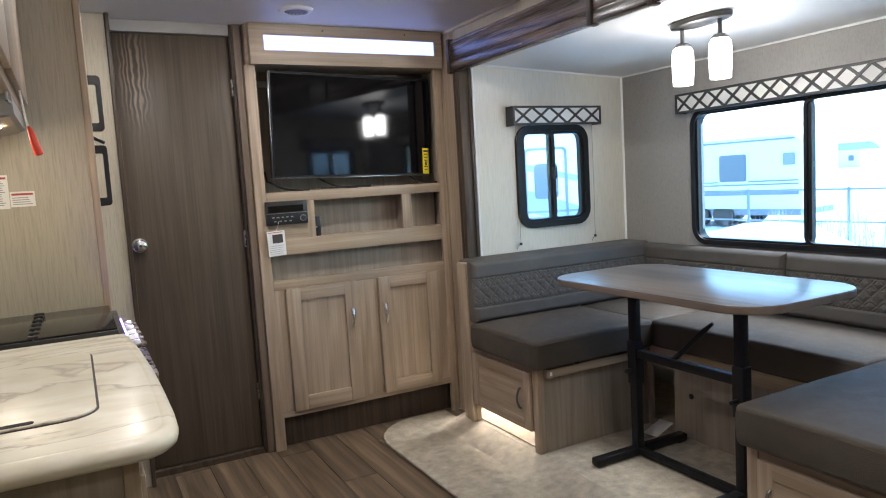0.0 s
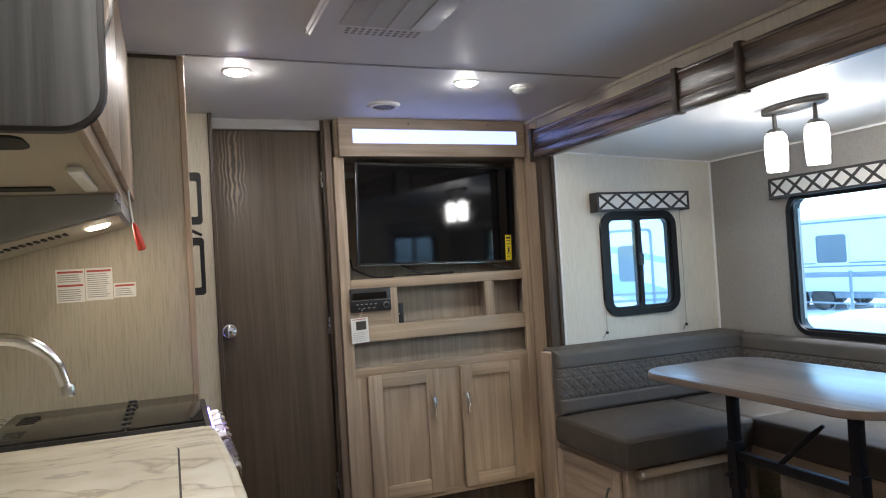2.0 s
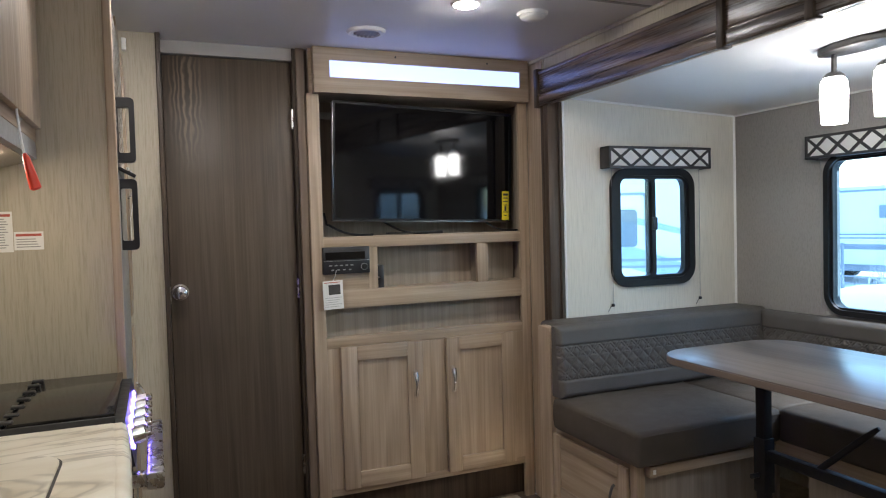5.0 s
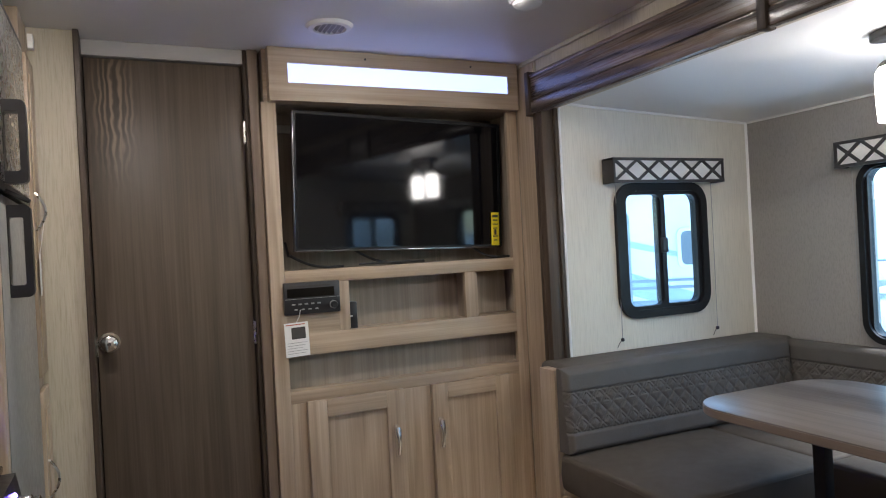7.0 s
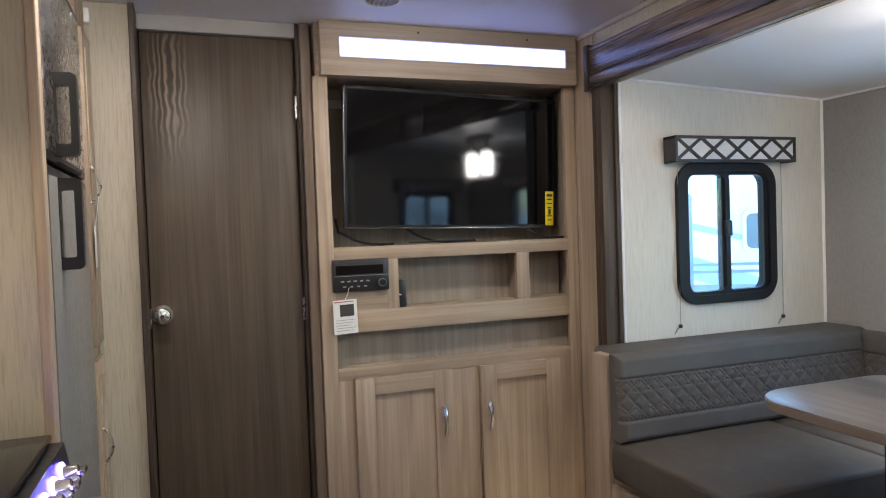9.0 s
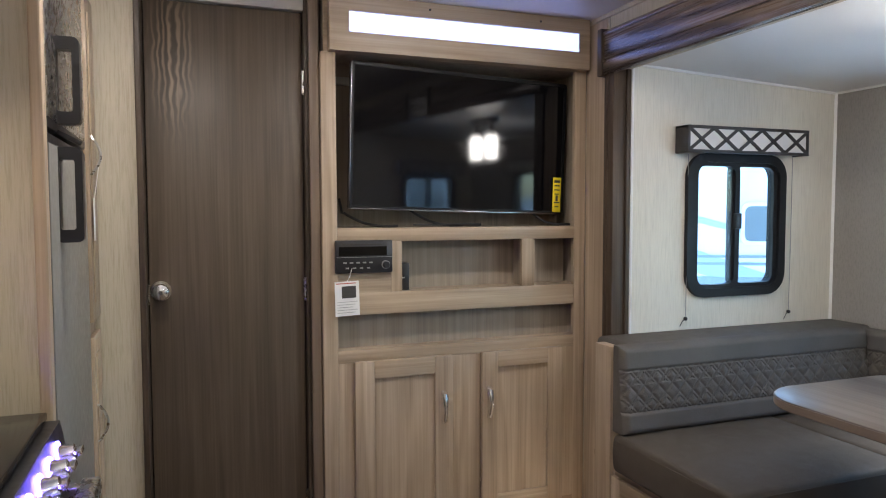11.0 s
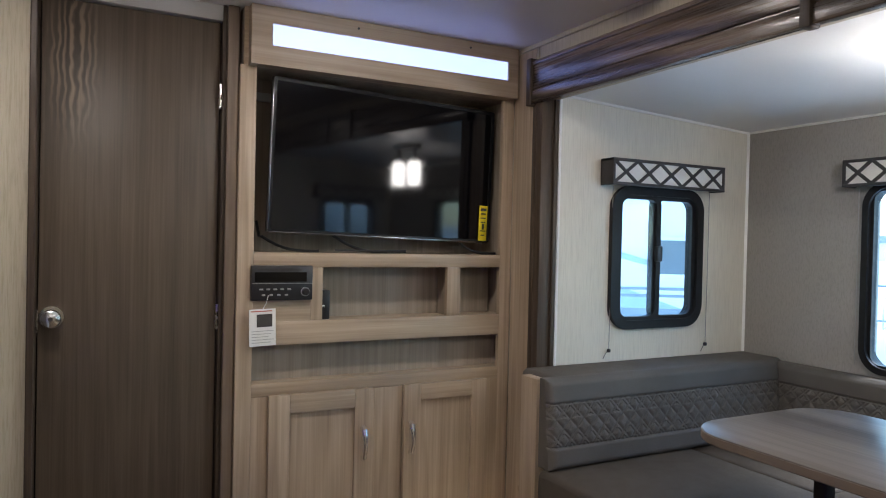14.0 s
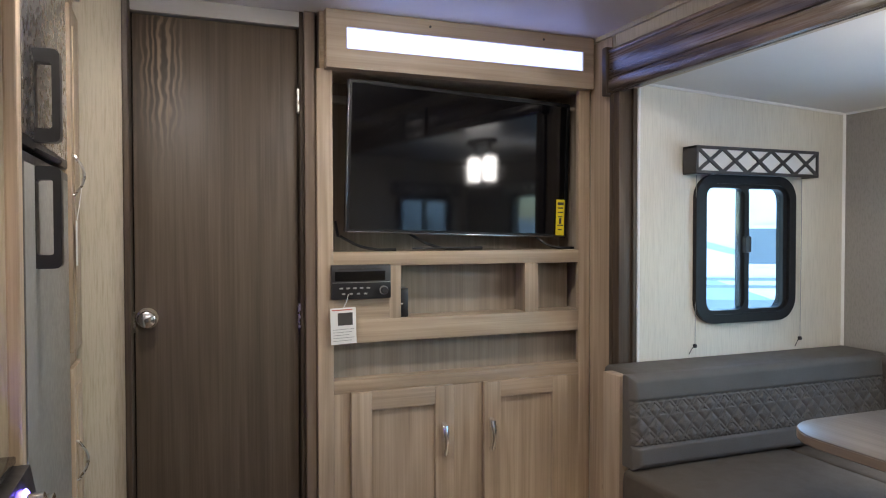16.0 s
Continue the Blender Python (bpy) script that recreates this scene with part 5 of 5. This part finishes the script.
for i in range(11):
    for j in range(3):
        part("vent_hole", box(AX0 + 0.10 + i * 0.021, AX0 + 0.111 + i * 0.021, AY1 - 0.092 + j * 0.019, AY1 - 0.082 + j * 0.019, CEIL - 0.0232, CEIL - 0.0218), GREY_PLASTIC, ac)
part("edge_bead", tube([(AX0 + 0.004, AY0, CEIL - 0.012), (AX0 + 0.004, AY1 + 0.002, CEIL - 0.012)], 0.0035, 6), CEILING, ac)
part("edge_bead", tube([(AX1 - 0.004, AY0, CEIL - 0.012), (AX1 - 0.004, AY1 + 0.002, CEIL - 0.012)], 0.0035, 6), CEILING, ac)

# ---- carpet over the slide-out's lip ----
rug = thing("carpet", (1.9, 2.4, 0), "light beige carpet with rounded corner over slide-out lip", "carpet")
rim = [(1.40, 0.62), (1.40, 3.20)] + [(1.66 + 0.26 * math.cos(radians(a)), 3.20 + 0.27 * math.sin(radians(a))) for a in range(172, 84, -12)] + [(1.84, 3.462), (1.84, 0.62)]
part("lip", prism(rim, "z", 0.002, 0.018, 0.005), CARPET, rug)
part("runner", box(1.836, 2.96, 0.87, 3.26, SF - 0.003, SF - 0.0005), CARPET, rug)
part("step_face", prism([(1.70, 0.0185), (1.838, SF - 0.0005), (1.838, 0.0185)], "y", 0.87, 3.26), CARPET, rug)
part("binding", tube([(u, v, 0.012) for u, v in rim[:-1]], 0.006, 6), CARPET, rug)

# ---- outside: snow, parked trailers, fence, reeds ----
struct("ground", box(-400, 400, -400, 400, GROUND - 0.3, GROUND), SNOW, "snow-covered yard reaching the horizon", "ground")


def trailer(at, turn, length, height, label, nose=True, wins=None, half=0.30, sill=1.60, head=2.10, vent=1.5, swoosh=False):
    """A parked trailer built round its own base: body, skirt, windows, door, wheels."""
    w = thing("parked_trailer", at, label, "trailer", "parked trailers")
    o = Vector(at)
    m = Matrix.Translation(o) @ Matrix.Rotation(radians(turn), 4, "Z")
    L, Wd = length, 2.4

    def add(nm, bm, mat, par=w, lab=""):
        return part(nm, turned(bm, m), mat, par, lab)

    side = [(-L / 2, 0.55), (L / 2 - (0.9 if nose else 0), 0.55), (L / 2, 1.1), (L / 2, height - 0.7), (L / 2 - (0.8 if nose else 0.1), height - 0.1), (L / 2 - 1.6, height), (-L / 2 + 0.3, height), (-L / 2, height - 0.2)]
    add("body", prism(side, "y", -Wd / 2, Wd / 2, 0.05), COACH)
    add("skirt", box(-L / 2 + 0.1, L / 2 - 1.0, -Wd / 2 + 0.1, Wd / 2 - 0.1, 0.36, 0.55), COACH_GREY)
    add("roof_trim", join(box(-L / 2 + 0.2, L / 2 - 1.5, -Wd / 2 - 0.02, -Wd / 2, height - 0.16, height - 0.10), box(-L / 2 + 0.2, L / 2 - 1.5, Wd / 2, Wd / 2 + 0.02, height - 0.16, height - 0.10)), COACH_GREY)
    for s in (-1, 1):
        y0, y1 = sorted((s * Wd / 2, s * (Wd / 2 + 0.02)))
        add("stripe", prism([(-L / 2 + 0.1, 1.12), (0.2, 1.12), (L / 2 - 0.5, 1.75), (L / 2 - 0.5, 1.60), (0.4, 0.98), (-L / 2 + 0.1, 0.98)], "y", y0, y1), COACH_GREY, w, "grey swoosh stripe")
        for zz in (0.16, 0.26):
            add("pinstripe", prism([(-L / 2 + 0.1, 1.16 + zz), (0.1, 1.16 + zz), (L / 2 - 0.7, 1.80 + zz * 2), (L / 2 - 0.7, 1.76 + zz * 2), (0.1, 1.12 + zz), (-L / 2 + 0.1, 1.12 + zz)], "y", y0, y1), COACH_GREY)
        for wx in (wins or (-L / 2 + 1.1, 0.6)):
            win = add("window", prism(rrect(wx - half, wx + half, sill, head, 0.08), "y", *sorted((s * Wd / 2, s * (Wd / 2 + 0.03)))), COACH_GLASS)
            add("window_frame", ring(rrect(wx - half - 0.04, wx + half + 0.04, sill - 0.04, head + 0.04, 0.10), rrect(wx - half + 0.01, wx + half - 0.01, sill + 0.01, head - 0.01, 0.08), "y", *sorted((s * Wd / 2, s * (Wd / 2 + 0.04)))), COACH, win)
        add("vent", box(vent, vent + 0.34, *sorted((s * Wd / 2, s * (Wd / 2 + 0.03))), 1.85, 2.2), COACH_GREY)
        add("hatch", box(1.2, 1.65, *sorted((s * Wd / 2, s * (Wd / 2 + 0.02))), 0.62, 1.0), COACH_GREY)
        if swoosh:
            for base, rise, thick in ((0.95, 1.25, 0.34), (1.55, 0.95, 0.10)):
                top = [(-L / 2 + 0.15 + k * (L - 1.1) / 12, base + rise * math.sin(k / 12 * math.pi / 2) ** 1.4) for k in range(13)]
                low = [(x, z - thick * (0.25 + 0.75 * math.sin(k / 12 * math.pi))) for k, (x, z) in enumerate(top)]
                add("swoosh", prism(top + low[::-1], "y", *sorted((s * Wd / 2, s * (Wd / 2 + 0.012)))), COACH_TEAL, w, "curved blue-grey swoosh")
        d = add("door", ring(rrect(-0.95, -0.28, 0.6, 2.4, 0.08), rrect(-0.91, -0.32, 0.64, 2.36, 0.06), "y", *sorted((s * Wd / 2, s * (Wd / 2 + 0.02)))), COACH_GREY)
        add("door_window", prism(rrect(-0.8, -0.43, 1.6, 2.15, 0.06), "y", *sorted((s * Wd / 2, s * (Wd / 2 + 0.025)))), COACH_GLASS, d)
        for wx in (-0.9, -0.1):
            add("wheel", lathe([(0.0, 0), (0.33, 0), (0.36, 0.05), (0.36, 0.17), (0.33, 0.22), (0.0, 0.22)], (wx - 0.9, s * (Wd / 2 - 0.12) - 0.11, 0.36), 24, "y"), BLACK)
    return w


trailer((19.2, 17.5, GROUND), 100, 8.6, 2.75, "white parked trailer with grey stripe, in snow", True, (-2.2, 0.9), 0.46, 1.40, 2.25, -4.1)
trailer((6.86, 10.5, GROUND), 150, 6.0, 3.1, "white parked trailer with swooping grey stripe", True, (-1.9, 2.0), 0.26, 1.60, 2.10, 1.5, True)
trailer((9.5, 15.5, GROUND), 20, 8.0, 3.0, "white parked trailer farther off in snow")
trailer((9.5, -16.0, GROUND), -30, 7.5, 3.0, "white parked trailer beyond near window")
mound = thing("snow_heap", (5.5, 4.3, GROUND), "smooth white snow-covered heap outside wide window", "snow heap")
bm = bmesh.new()
bmesh.ops.create_icosphere(bm, subdivisions=4, radius=1.0)
for v in bm.verts:
    k = 1 + 0.06 * noise.noise(v.co * 2.1)
    v.co = Vector((5.5 + v.co.x * 0.95 * k, 4.3 + v.co.y * 1.8 * k, GROUND + max(-0.02, v.co.z * 1.45 * k)))
part("heap", bm, SNOW, mound)
fence = thing("wire_fence", (16.0, 6.0, GROUND), "thin grey wire fence across the yard", "fence")
for k in range(12):
    y = 14.0 - k * 2.4
    part("post", tube([(14.5 + 0.10 * k, y, GROUND), (14.5 + 0.10 * k, y, GROUND + 1.35)], 0.035, 8), COACH_GREY, fence)
for zz in (0.6, 1.3):
    part("rail", tube([(14.5, 14.4, GROUND + zz), (15.6, -12.4, GROUND + zz)], 0.022, 6), COACH_GREY, fence)
bm = bmesh.new()
for k in range(2600):
    x, y = random.uniform(10.5, 17.0), random.uniform(-7.0, 9.2)
    h = random.uniform(0.5, 1.45)
    dx, dy = random.uniform(-0.3, 0.3), random.uniform(-0.3, 0.3)
    r = random.uniform(0.003, 0.008)
    lo = [bm.verts.new((x + r * math.cos(a), y + r * math.sin(a), GROUND)) for a in (0, 2.1, 4.2)]
    mid = [bm.verts.new((x + dx * 0.4 + r * math.cos(a), y + dy * 0.4 + r * math.sin(a), GROUND + h * 0.6)) for a in (0, 2.1, 4.2)]
    tip = bm.verts.new((x + dx, y + dy, GROUND + h))
    side_tip = bm.verts.new((x + dx * 0.4 - dy, y + dy * 0.4 + dx, GROUND + h * 0.9))
    for i in range(3):
        j = (i + 1) % 3
        bm.faces.new((lo[i], lo[j], mid[j], mid[i]))
        bm.faces.new((mid[i], mid[j], tip))
    bm.faces.new((mid[0], mid[1], side_tip))
tagged(solo("dry_reeds", bm, REED, (14, 1, GROUND), "patch of dry bare reeds in snow", "reeds"), kind="stuff")
for k, (bx, by, bw, bh) in enumerate(((130, 50, 12, 3.5), (140, 20, 20, 4.0), (125, 80, 10, 3.2))):
    shed = thing("distant_building", (bx, by, GROUND), "low pale building far across snowy yard", "building", "distant buildings")
    part("wall", box(bx, bx + 6, by - bw / 2, by + bw / 2, GROUND, GROUND + bh), COACH, shed)
    part("roof", prism([(bx - 0.3, GROUND + bh), (bx + 6.3, GROUND + bh), (bx + 3, GROUND + bh + 1.4)], "y", by - bw / 2 - 0.3, by + bw / 2 + 0.3), COACH_GREY, shed)
    for j in range(3):
        yy = by - bw / 3 + j * bw / 3
        part("window", box(bx - 0.05, bx, yy - 0.5, yy + 0.5, GROUND + 1.2, GROUND + 2.2), COACH_GLASS, shed)

# ---- floor planks ----
PW, PL = 0.152, 1.22
plank_meshes = {}
row = 0
x = XL
while x < XR - 0.01:
    x1 = min(x + PW, XR)
    y = YB - (row * 0.43) % PL
    while y < 4.15:
        y0, y1 = max(y, YB), min(y + PL, 4.15)
        if y1 - y0 > 0.05:
            key = (round(x1 - x, 3), round(y1 - y0, 3))
            if key not in plank_meshes:
                bm = box(0.0008, key[0] - 0.0008, 0.0008, key[1] - 0.0008, -0.0115, 0.0, 0.0012, 1)
                me = bpy.data.meshes.new("plank")
                bm.to_mesh(me)
                bm.free()
                me.materials.append(PLANK)
                plank_meshes[key] = me
            pk = new("plank", plank_meshes[key])
            pk.parent = floor
            pk.location = (x, y0, 0)
        y += PL
    x += PW
    row += 1
